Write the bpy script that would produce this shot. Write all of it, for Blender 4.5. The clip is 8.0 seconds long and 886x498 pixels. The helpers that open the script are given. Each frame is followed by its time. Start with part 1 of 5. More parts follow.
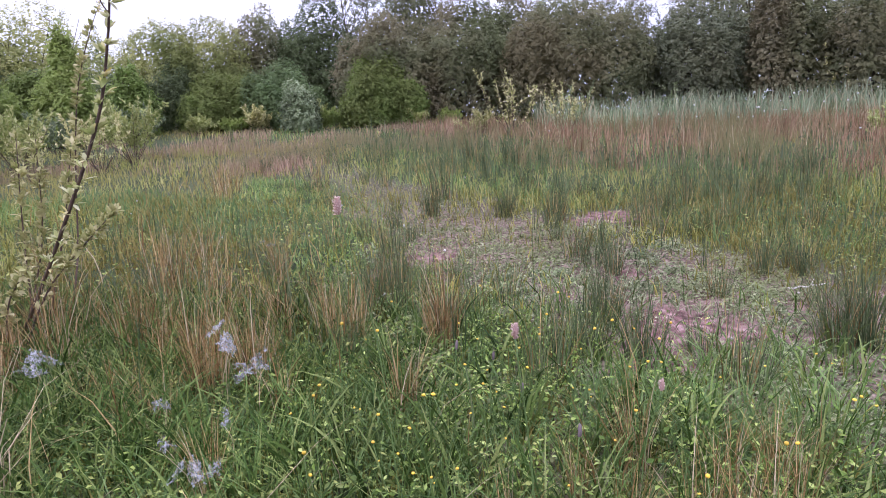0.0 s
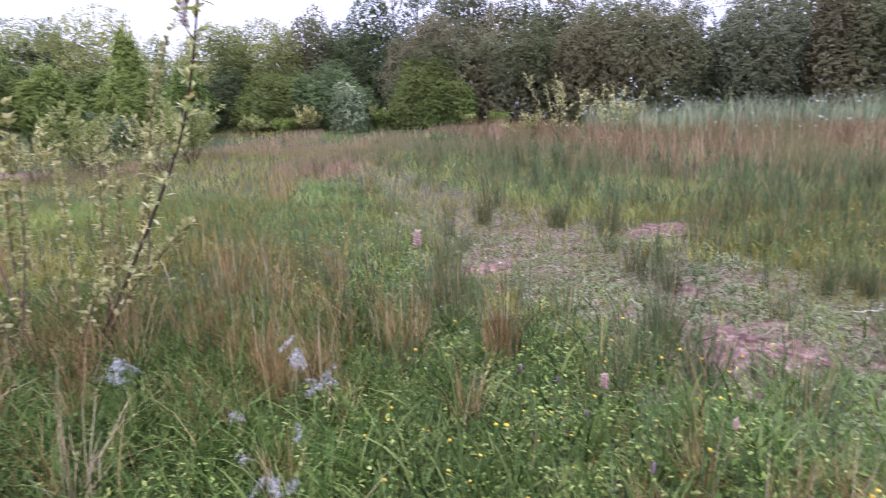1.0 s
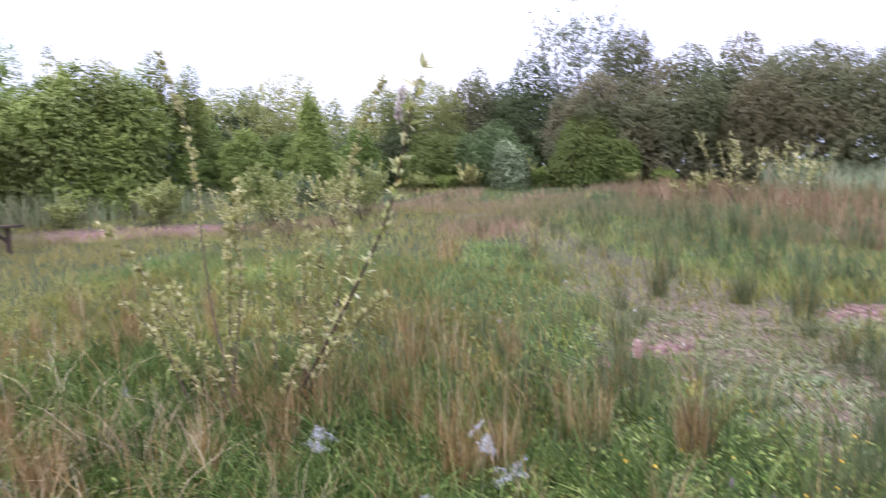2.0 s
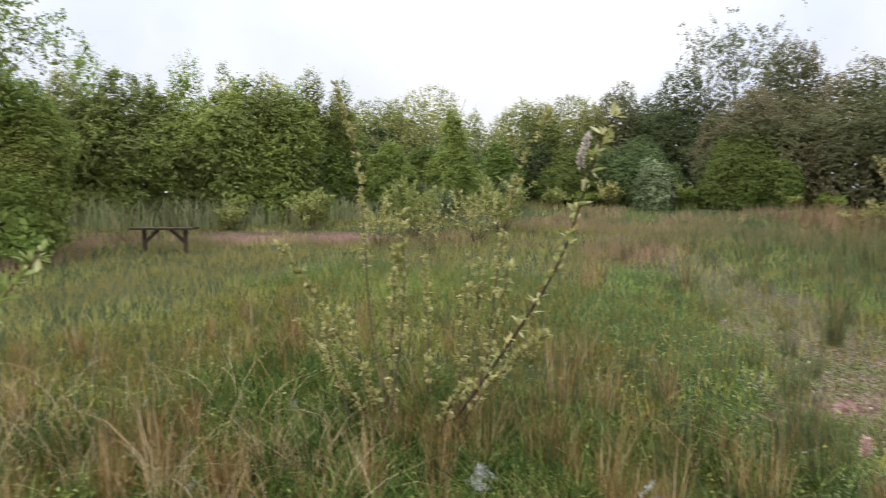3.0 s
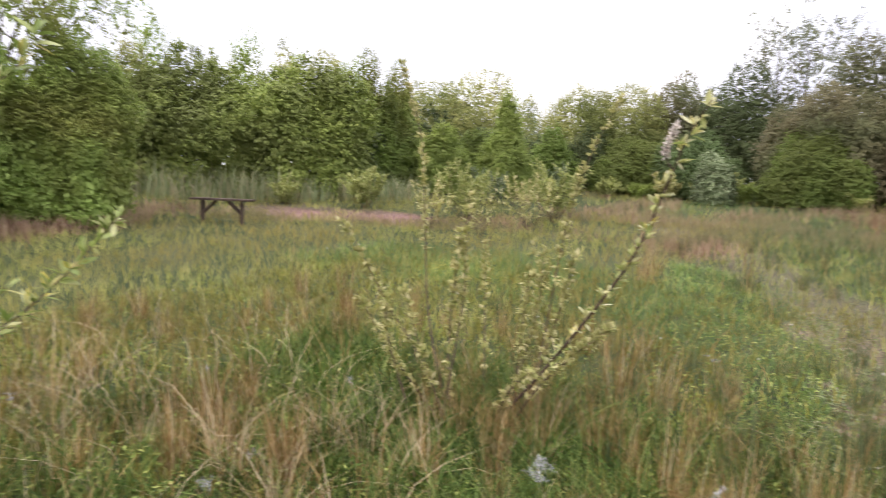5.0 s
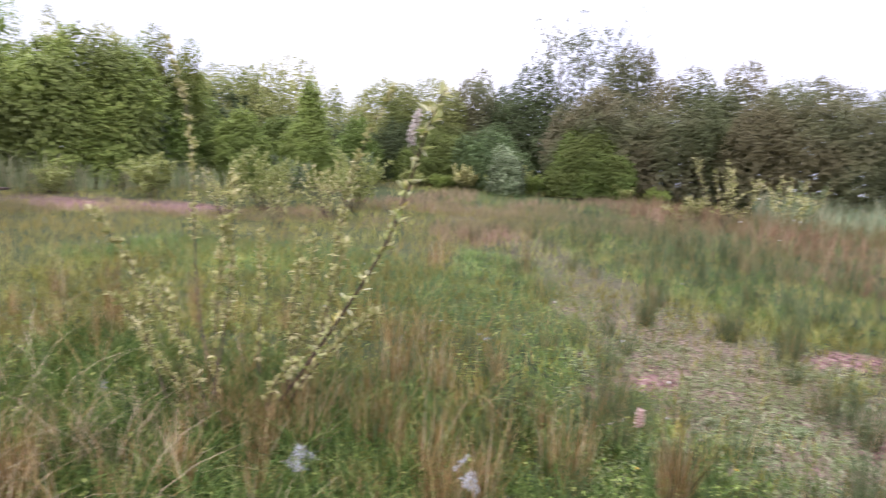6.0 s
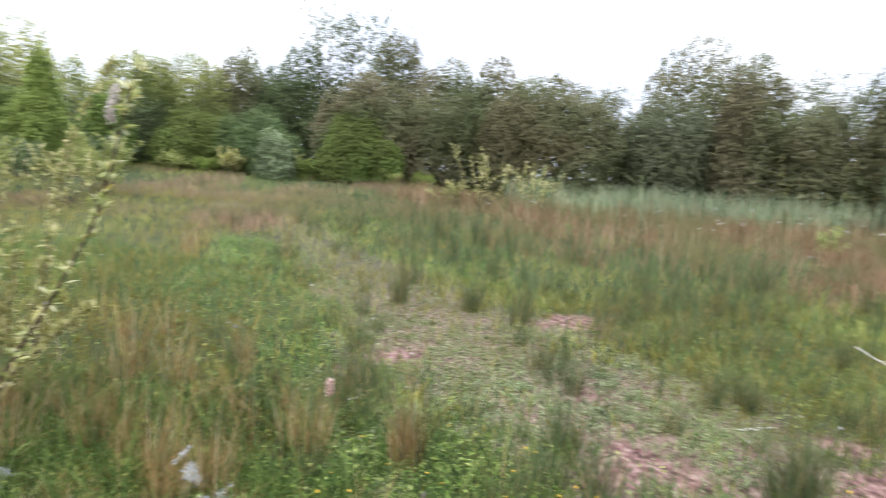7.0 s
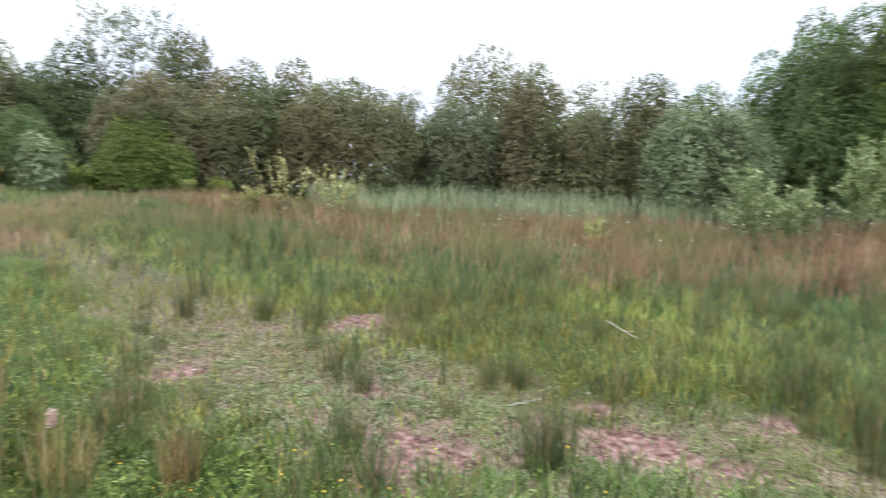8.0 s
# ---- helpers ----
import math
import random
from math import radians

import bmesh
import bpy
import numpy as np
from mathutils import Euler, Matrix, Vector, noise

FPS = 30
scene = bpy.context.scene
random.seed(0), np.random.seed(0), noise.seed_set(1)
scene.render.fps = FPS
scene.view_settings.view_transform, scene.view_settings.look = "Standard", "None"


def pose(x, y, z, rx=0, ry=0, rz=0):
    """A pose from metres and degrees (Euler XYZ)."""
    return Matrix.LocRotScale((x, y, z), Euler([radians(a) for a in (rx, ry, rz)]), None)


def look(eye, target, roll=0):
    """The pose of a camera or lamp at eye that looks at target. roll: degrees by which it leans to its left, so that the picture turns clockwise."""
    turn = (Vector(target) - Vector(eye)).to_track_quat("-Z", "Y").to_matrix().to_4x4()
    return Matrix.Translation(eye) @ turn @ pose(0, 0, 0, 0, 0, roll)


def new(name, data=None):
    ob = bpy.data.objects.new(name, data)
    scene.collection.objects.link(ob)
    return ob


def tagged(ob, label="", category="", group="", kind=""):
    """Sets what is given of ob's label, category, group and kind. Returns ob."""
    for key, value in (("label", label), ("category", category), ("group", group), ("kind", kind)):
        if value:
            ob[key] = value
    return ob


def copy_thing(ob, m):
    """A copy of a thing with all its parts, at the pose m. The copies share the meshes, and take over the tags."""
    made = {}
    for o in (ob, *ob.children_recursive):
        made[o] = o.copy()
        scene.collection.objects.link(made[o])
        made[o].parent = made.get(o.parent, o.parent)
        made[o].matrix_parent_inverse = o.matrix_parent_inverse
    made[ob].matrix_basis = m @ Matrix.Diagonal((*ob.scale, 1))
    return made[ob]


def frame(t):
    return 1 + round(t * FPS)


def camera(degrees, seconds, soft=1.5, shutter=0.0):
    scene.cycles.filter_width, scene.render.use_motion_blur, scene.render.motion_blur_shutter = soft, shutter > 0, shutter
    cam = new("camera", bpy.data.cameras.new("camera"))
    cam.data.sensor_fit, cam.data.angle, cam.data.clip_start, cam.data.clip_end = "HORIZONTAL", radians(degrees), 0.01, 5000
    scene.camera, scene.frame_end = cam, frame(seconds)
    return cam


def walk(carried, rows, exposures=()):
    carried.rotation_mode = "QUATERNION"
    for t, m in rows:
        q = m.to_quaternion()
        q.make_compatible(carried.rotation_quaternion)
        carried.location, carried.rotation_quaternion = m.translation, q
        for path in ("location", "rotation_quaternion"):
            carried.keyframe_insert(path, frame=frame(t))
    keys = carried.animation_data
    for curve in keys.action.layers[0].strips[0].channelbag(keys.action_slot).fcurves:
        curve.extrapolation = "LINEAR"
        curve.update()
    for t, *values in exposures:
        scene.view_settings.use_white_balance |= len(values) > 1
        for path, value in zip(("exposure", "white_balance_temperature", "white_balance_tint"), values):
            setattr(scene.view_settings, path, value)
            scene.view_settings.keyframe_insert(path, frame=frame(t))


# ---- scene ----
import itertools
cam = camera(69.8, 8.0, soft=0.72, shutter=0.55)
PATH = [
    (0, (0.141, 0.173, 1.296), (0.034, 2.131, 0.903), -3.4),
    (0.5, (0.113, 0.161, 1.352), (-0.017, 2.115, 0.946), -2.7),
    (1, (0.054, 0.147, 1.399), (-0.183, 2.094, 1.007), -2.9),
    (1.5, (-0.021, 0.149, 1.435), (-0.461, 2.071, 1.102), -2.8),
    (2, (-0.119, 0.137, 1.544), (-0.806, 2.003, 1.332), -2.6),
    (2.2, (-0.157, 0.136, 1.577), (-0.924, 1.973, 1.379), -1.7),
    (3.5, (-0.363, 0.016, 1.716), (-1.555, 1.611, 1.527), -0.1),
    (4, (-0.428, -0.01, 1.707), (-1.722, 1.498, 1.485), 0.7),
    (4.2, (-0.444, -0.021, 1.707), (-1.752, 1.477, 1.49), 0.4),
    (5.3, (-0.358, 0.092, 1.675), (-1.381, 1.794, 1.438), 2.5),
    (5.5, (-0.31, 0.125, 1.671), (-1.225, 1.887, 1.426), 2.4),
    (6, (-0.199, 0.171, 1.674), (-0.843, 2.05, 1.444), 2.9),
    (6.5, (-0.083, 0.175, 1.683), (-0.427, 2.133, 1.461), 2.8),
    (7, (0.047, 0.159, 1.68), (0.07, 2.144, 1.438), 3.3),
    (7.5, (0.172, 0.084, 1.711), (0.489, 2.047, 1.496), 2.2),
    (8, (0.259, 0.016, 1.726), (0.849, 1.915, 1.511), 1.8),
]
EXPOSURE = [(0, 0.54, 5800, 33), (1.0, 0.62, 5750, 32), (2.0, 0.70, 5900, 27), (2.8, 0.41, 6750, 10), (3.3, 0.0, 7300, 9), (3.6, 0.03, 7550, 10), (4.2, 0.25, 7850, 12), (5.3, 0.72, 6650, 20), (6.0, 0.69, 6350, 24), (6.5, 0.28, 6350, 21), (6.8, 0.45, 6400, 13), (7.1, 0.85, 6400, 9), (7.6, 0.81, 6400, 8), (8.0, 0.70, 6450, 8)]
walk(cam, [(t, look(eye, target, roll)) for t, eye, target, roll in PATH], EXPOSURE)

# ---- world, light ----
world = bpy.data.worlds.new("overcast_sky")
scene.world = world
world.use_nodes = True
wn, wl = world.node_tree.nodes, world.node_tree.links
wn.clear()
w_out = wn.new("ShaderNodeOutputWorld")
w_bg = wn.new("ShaderNodeBackground")
w_sky = wn.new("ShaderNodeTexSky")
w_sky.sky_type = "NISHITA"
w_sky.sun_disc = False
w_sky.sun_elevation = radians(64)
w_sky.sun_rotation = radians(200)
w_sky.dust_density = 4.0
w_sky.ozone_density = 1.0
w_gain = wn.new("ShaderNodeVectorMath")
w_gain.operation = "SCALE"
w_gain.inputs["Scale"].default_value = 0.10
w_coord = wn.new("ShaderNodeTexCoord")
w_noise = wn.new("ShaderNodeTexNoise")
w_noise.inputs["Scale"].default_value = 2.6
w_noise.inputs["Detail"].default_value = 5
w_ramp = wn.new("ShaderNodeValToRGB")
w_ramp.color_ramp.elements[0].position, w_ramp.color_ramp.elements[0].color = 0.34, (0.79, 0.875, 1.10, 1)
w_ramp.color_ramp.elements[1].position, w_ramp.color_ramp.elements[1].color = 0.6, (1.06, 1.11, 1.22, 1)
w_mix = wn.new("ShaderNodeMix")
w_mix.data_type = "RGBA"
w_mix.inputs["Factor"].default_value = 0.88
wl.new(w_coord.outputs["Generated"], w_noise.inputs["Vector"])
wl.new(w_noise.outputs["Fac"], w_ramp.inputs["Fac"])
wl.new(w_sky.outputs["Color"], w_gain.inputs[0])
wl.new(w_gain.outputs["Vector"], w_mix.inputs["A"])
wl.new(w_ramp.outputs["Color"], w_mix.inputs["B"])
# an overcast sky is brighter overhead than at the horizon
w_axes = wn.new("ShaderNodeSeparateXYZ")
w_rise = wn.new("ShaderNodeMapRange")
w_rise.inputs["To Min"].default_value, w_rise.inputs["To Max"].default_value = 0.70, 2.05
w_shade = wn.new("ShaderNodeVectorMath")
w_shade.operation = "SCALE"
wl.new(w_coord.outputs["Generated"], w_axes.inputs[0])
wl.new(w_axes.outputs["Z"], w_rise.inputs["Value"])
wl.new(w_mix.outputs["Result"], w_shade.inputs[0])
wl.new(w_rise.outputs["Result"], w_shade.inputs["Scale"])
wl.new(w_shade.outputs["Vector"], w_bg.inputs["Color"])
wl.new(w_bg.outputs["Background"], w_out.inputs["Surface"])
w_bg.inputs["Strength"].default_value = 1.0

sun = new("sun", bpy.data.lights.new("sun", "SUN"))
sun.data.energy, sun.data.angle, sun.data.color = 0.9, radians(20), (1.0, 0.96, 0.9)
sun.matrix_world = look((0, 0, 30), (5, 13.7, 0))


# ---- ground and fields over the plan ----
def vnoise(x, y, scale=1.0, seed=0):
    """Smooth value noise, 0 to 1, over arrays."""
    x, y = np.asarray(x, float) * scale + seed * 17.3, np.asarray(y, float) * scale - seed * 9.1
    i, j = np.floor(x), np.floor(y)
    u, v = x - i, y - j
    u, v = u * u * (3 - 2 * u), v * v * (3 - 2 * v)

    def lattice(a, b):
        s = np.sin(a * 127.1 + b * 311.7 + seed * 74.7) * 43758.5453
        return s - np.floor(s)

    return (lattice(i, j) * (1 - u) + lattice(i + 1, j) * u) * (1 - v) + (lattice(i, j + 1) * (1 - u) + lattice(i + 1, j + 1) * u) * v


def step01(a, b, v):
    s = np.clip((np.asarray(v, float) - a) / (b - a), 0, 1)
    return s * s * (3 - 2 * s)


def swell(x, y):
    """The clearing lies in a shallow hollow: the ground rises towards the hedge all round."""
    rad = np.hypot(x, y)
    rise = 1.2 * np.log1p(np.exp((np.minimum(rad, 19) - 5.5) / 1.2))
    steep = np.interp(np.degrees(np.arctan2(x, y)), [-50, -10, 5, 25], [0.072, 0.083, 0.075, 0.052])
    return steep * rise * step01(-2, 3, y) - 0.03 * np.clip(x, -16, 16) * (1 - step01(4, 12, rad)) + 0.05 * np.clip(y, -10, 6) + 0.06


def ground(x, y):
    x, y = np.asarray(x, float), np.asarray(y, float)
    near = 1 - step01(18, 30, np.hypot(x, y))
    bumps = (vnoise(x, y, 0.8, 3) - 0.5) * 0.05 + (vnoise(x, y, 3.1, 4) - 0.5) * 0.03
    return swell(x, y) + bumps * near


def way_dist(x, y, pts):
    """Distance to a polyline with a half-width at each corner, as a share of that half-width."""
    best = np.full(np.shape(x), 99.0)
    for (ax, ay, aw), (bx, by, bw) in zip(pts[:-1], pts[1:]):
        dx, dy = bx - ax, by - ay
        k = np.clip(((x - ax) * dx + (y - ay) * dy) / (dx * dx + dy * dy), 0, 1)
        best = np.minimum(best, np.hypot(x - ax - k * dx, y - ay - k * dy) / (aw + k * (bw - aw)))
    return best


TRACK = [(3.9, 1.8, 0.7), (2.9, 2.95, 0.85), (1.5, 3.3, 1.20), (0.62, 4.57, 0.98), (-0.15, 6.08, 0.75), (-1.31, 8.04, 0.55), (-2.32, 9.77, 0.45), (-4.7, 12.88, 0.30)]
SOIL = [(2.5, 3.24, 0.26), (2.68, 3.1, 0.31), (2.88, 2.88, 0.28), (3.76, 3.36, 0.15), (1.28, 3.33, 0.24), (1.1, 4.17, 0.14), (-0.15, 4.76, 0.24), (1.36, 5.79, 0.31), (2.59, 3.79, 0.14), (1.73, 3.09, 0.14), (0.8, 3.06, 0.17), (1.06, 3.14, 0.24), (0.92, 2.9, 0.17), (-0.49, 4.33, 0.14), (1.94, 3.55, 0.12)]


def bare(x, y):
    d = way_dist(x, y, TRACK) + (vnoise(x, y, 1.6, 8) - 0.5) * 1.0 + (vnoise(x, y, 5, 9) - 0.5) * 0.7
    return (1 - step01(0.55, 1.3, d)) * (1 - 0.6 * step01(4.8, 7.5, y))


def soil(x, y):
    """Where the pinkish earth lies open."""
    best = np.zeros(np.shape(x))
    for a, b, r in SOIL:
        best = np.maximum(best, 1 - step01(0.55, 1.25, np.hypot((x - a) * 0.8, y - b) / r + (vnoise(x, y, 7, 12) - 0.5) * 1.1 + (vnoise(x, y, 19, 13) - 0.5) * 0.5))
    pond = way_dist(x, y, [(-10.43, 7.82, 0.51), (-9.33, 8.72, 0.77), (-8.09, 9.43, 0.61)])
    worn = 0.6 * step01(0.55, 0.7, 0.4 * vnoise(x, y, 2.7, 77) + 0.6 * vnoise(x, y, 9.0, 78)) * step01(0.4, 0.8, bare(x, y)) * step01(2.2, 2.8, y) * step01(5.2, 3.8, y) * step01(3.4, 2.9, x)
    return np.maximum(np.maximum(best, worn), (1 - step01(0.75, 1.1, pond)) * (0.4 + 0.6 * step01(0.3, 0.5, vnoise(x, y, 1.9, 31))))


def band(x, y):
    """The tall reddish grass in front of the reeds: 0 before it and 1 in it."""
    front = np.interp(x, [-6.13, -3.57, -2.32, -0.21, 1.44, 2.57, 4.42, 5.81, 6.55, 9.83], [12.88, 12.55, 11.88, 10.51, 9.22, 8.15, 7.61, 6.35, 5.31, 3.71])
    back = np.interp(x, [-6.19, -3.45, -0.21, 1.58, 3.67, 5.69, 7.82, 10.17, 11.35, 13.92], [15.37, 15.44, 15.5, 14.69, 14.57, 14.08, 13.83, 11.29, 9.63, 7.54])
    j = (vnoise(x, y, 0.9, 21) - 0.5) * 1.8 + (vnoise(x, y, 2.4, 22) - 0.5) * 0.8
    return step01(-0.5, 0.5, y + j - front) * (1 - step01(-0.5, 0.5, y + j - back))


def near_edge(x, y):
    """The lush green strip between the open track and the reddish grass."""
    front = np.interp(x, [-6.13, -3.57, -2.32, -0.21, 1.44, 2.57, 4.42, 5.81, 6.55, 9.83], [12.88, 12.55, 11.88, 10.51, 9.22, 8.15, 7.61, 6.35, 5.31, 3.71])
    side = np.interp(y, [2.03, 2.93, 3.54, 4.26, 5.26, 6.55, 7.97, 9.85], [5.48, 3.94, 3.34, 2.43, 1.61, 0.4, -0.81, -1.81])
    return step01(-0.4, 0.5, x - side) * (1 - step01(-0.2, 1.2, y - front))


# ---- mesh helpers ----
def mesh_of(name, verts, quads=None, tris=None, mats=(), smooth=False):
    me = bpy.data.meshes.new(name)
    verts = np.asarray(verts, np.float32).reshape(-1, 3)
    quads = np.zeros((0, 4), np.int32) if quads is None else np.asarray(quads, np.int32).reshape(-1, 4)
    tris = np.zeros((0, 3), np.int32) if tris is None else np.asarray(tris, np.int32).reshape(-1, 3)
    me.vertices.add(len(verts))
    me.vertices.foreach_set("co", verts.ravel())
    loops = np.concatenate([quads.ravel(), tris.ravel()])
    me.loops.add(len(loops))
    me.loops.foreach_set("vertex_index", loops)
    starts = np.concatenate([np.arange(len(quads)) * 4, len(quads) * 4 + np.arange(len(tris)) * 3])
    me.polygons.add(len(starts))
    me.polygons.foreach_set("loop_start", starts.astype(np.int32))
    if smooth:
        me.polygons.foreach_set("use_smooth", np.ones(len(starts), bool))
    me.update(calc_edges=True)
    for m in mats:
        me.materials.append(m)
    return me


def joined(*pieces):
    """Joins (verts, quads, tris) into one."""
    vs, qs, ts, n = [], [], [], 0
    for v, q, t in pieces:
        vs.append(np.asarray(v, float).reshape(-1, 3))
        if q is not None and len(q):
            qs.append(np.asarray(q) + n)
        if t is not None and len(t):
            ts.append(np.asarray(t) + n)
        n += len(vs[-1])
    return np.concatenate(vs), (np.concatenate(qs) if qs else None), (np.concatenate(ts) if ts else None)


def part(name, shape, material, parent, label="", smooth=False):
    ob = new(name, mesh_of(name, *shape, mats=(material,), smooth=smooth))
    ob.parent = parent
    return tagged(ob, label) if label else ob


def stuff(name, shape, material, label, category):
    return tagged(new(name, mesh_of(name, *shape, mats=(material,))), label, category, kind="stuff")


def blades(base, h, w, lean, turn, face, bend=2.0, segs=3):
    """Curved grass blades: base (N, 3); height, width, lean as a share of the height, way of the lean and of the flat side."""
    n = len(base)
    one = np.ones(n)
    h, w, lean, turn, face = (np.asarray(a, float) * one for a in (h, w, lean, turn, face))
    s = {2: [0.0, 0.55, 1.0], 3: [0.0, 0.38, 0.72, 1.0], 5: [0.0, 0.25, 0.45, 0.65, 0.83, 1.0]}[segs]
    out = np.stack([np.cos(turn), np.sin(turn), np.zeros(n)], 1)
    side = np.stack([np.cos(face), np.sin(face), np.zeros(n)], 1)
    size = 2 * segs + 1
    verts = np.zeros((n, size, 3))
    for k, a in enumerate(s):
        rise = h * (a - 0.32 * np.minimum(lean, 1.6) * a**3)
        mid = base + out * (lean * h * a**bend)[:, None]
        mid[:, 2] += rise
        if k < segs:
            half = 0.5 * w * (1 - a**2.2)
            verts[:, 2 * k] = mid - side * half[:, None]
            verts[:, 2 * k + 1] = mid + side * half[:, None]
        else:
            verts[:, size - 1] = mid
    o = (np.arange(n) * size)[:, None]
    quads = np.concatenate([o + [2 * k, 2 * k + 1, 2 * k + 3, 2 * k + 2] for k in range(segs - 1)])
    tris = o + [size - 3, size - 2, size - 1]
    return verts.reshape(-1, 3), quads, tris


def unit(v):
    return v / np.maximum(np.linalg.norm(v, axis=-1, keepdims=True), 1e-9)


def leaves(at, way, up, length, width, fold=0.12):
    """Small pointed leaves: a folded four-sided blade each."""
    n = len(at)
    way = unit(way)
    side = unit(np.cross(way, up))
    nrm = np.cross(side, way)
    length, width = np.asarray(length) * np.ones(n), np.asarray(width) * np.ones(n)
    mid = at + way * (length * 0.5)[:, None]
    v = np.zeros((n, 4, 3))
    v[:, 0] = at
    v[:, 1] = mid + side * (width * 0.5)[:, None] + nrm * (width * fold)[:, None]
    v[:, 2] = at + way * length[:, None] - nrm * (length * 0.06)[:, None]
    v[:, 3] = mid - side * (width * 0.5)[:, None] + nrm * (width * fold)[:, None]
    o = (np.arange(n) * 4)[:, None]
    return v.reshape(-1, 3), None, np.concatenate([o + [0, 1, 2], o + [0, 2, 3]])


def tube(pts, radii, sides=6):
    """A tapered round stem along points."""
    pts, m = np.asarray(pts, float), len(pts)
    tang = unit(np.gradient(pts, axis=0))
    ref = np.array([0.31, 0.95, 0.05])
    a = unit(np.cross(tang, ref))
    b = np.cross(tang, a)
    ang = np.arange(sides) * 2 * math.pi / sides
    ring = a[:, None, :] * np.cos(ang)[None, :, None] + b[:, None, :] * np.sin(ang)[None, :, None]
    v = (pts[:, None, :] + ring * np.asarray(radii, float)[:, None, None]).reshape(-1, 3)
    k, s = np.meshgrid(np.arange(m - 1), np.arange(sides), indexing="ij")
    k, s, t = k.ravel() * sides, s.ravel(), (s.ravel() + 1) % sides
    quads = np.stack([k + s, k + t, k + sides + t, k + sides + s], 1)
    tip = (m - 1) * sides
    tris = [[tip, tip + i, tip + i + 1] for i in range(1, sides - 1)]
    return v, quads, np.array(tris)


def curve_pts(corners, n=12):
    """A smooth run of points through corners (Catmull-Rom)."""
    c = np.asarray(corners, float)
    c = np.vstack([2 * c[0] - c[1], c, 2 * c[-1] - c[-2]])
    out = []
    for i in range(1, len(c) - 2):
        for s in np.linspace(0, 1, n, endpoint=False):
            p0, p1, p2, p3 = c[i - 1 : i + 3]
            out.append(0.5 * (2 * p1 + (p2 - p0) * s + (2 * p0 - 5 * p1 + 4 * p2 - p3) * s**2 + (3 * p1 - p0 - 3 * p2 + p3) * s**3))
    out.append(c[-2])
    return np.array(out)


# ---- materials ----
def material(name):
    m = bpy.data.materials.new(name)
    m.use_nodes = True
    nt = m.node_tree
    nt.nodes.clear()
    out = nt.nodes.new("ShaderNodeOutputMaterial")
    return m, nt, nt.nodes.new, nt.links.new, out


def ramp_node(make, stops):
    r = make("ShaderNodeValToRGB")
    e = r.color_ramp.elements
    while len(e) < len(stops):
        e.new(0.5)
    for k, (p, c) in enumerate(stops):
        e[k].position, e[k].color = p, (*c, 1)
    return r


def leaf_material(name, colours, glow=0.3, rough=0.55, patch=1.0, patch_scale=1.3, other=None):
    """Leaf or blade: every piece takes its own tone, and broad patches shift it."""
    m, nt, make, link, out = material(name)
    geo = make("ShaderNodeNewGeometry")
    stops = [(k / max(len(colours) - 1, 1), c) for k, c in enumerate(colours)]
    tone = ramp_node(make, stops)
    link(geo.outputs["Random Per Island"], tone.inputs["Fac"])
    noise_a = make("ShaderNodeTexNoise")
    noise_a.inputs["Scale"].default_value = patch_scale
    noise_a.inputs["Detail"].default_value = 3
    link(geo.outputs["Position"], noise_a.inputs["Vector"])
    spread = make("ShaderNodeMapRange")
    spread.inputs["From Min"].default_value, spread.inputs["From Max"].default_value = 0.3, 0.7
    spread.inputs["To Min"].default_value, spread.inputs["To Max"].default_value = 1 - 0.32 * patch, 1 + 0.32 * patch
    link(noise_a.outputs["Fac"], spread.inputs["Value"])
    mul = make("ShaderNodeVectorMath")
    mul.operation = "SCALE"
    link(tone.outputs["Color"], mul.inputs[0])
    link(spread.outputs["Result"], mul.inputs["Scale"])
    colour = mul.outputs["Vector"]
    if other:
        noise_b = make("ShaderNodeTexNoise")
        noise_b.inputs["Scale"].default_value = 0.55
        noise_b.inputs["Detail"].default_value = 4
        link(geo.outputs["Position"], noise_b.inputs["Vector"])
        gate = ramp_node(make, [(0.42, (0, 0, 0)), (0.62, (1, 1, 1))])
        link(noise_b.outputs["Fac"], gate.inputs["Fac"])
        mix = make("ShaderNodeMix")
        mix.data_type = "RGBA"
        mix.inputs["B"].default_value = (*other, 1)
        link(gate.outputs["Color"], mix.inputs["Factor"])
        link(colour, mix.inputs["A"])
        colour = mix.outputs["Result"]
    face = make("ShaderNodeBsdfPrincipled")
    face.inputs["Roughness"].default_value = rough
    face.inputs["Specular IOR Level"].default_value = 0.14
    thin = make("ShaderNodeBsdfTranslucent")
    both = make("ShaderNodeMixShader")
    both.inputs["Fac"].default_value = glow
    link(colour, face.inputs["Base Color"])
    link(colour, thin.inputs["Color"])
    link(face.outputs["BSDF"], both.inputs[1])
    link(thin.outputs["BSDF"], both.inputs[2])
    link(both.outputs["Shader"], out.inputs["Surface"])
    return m


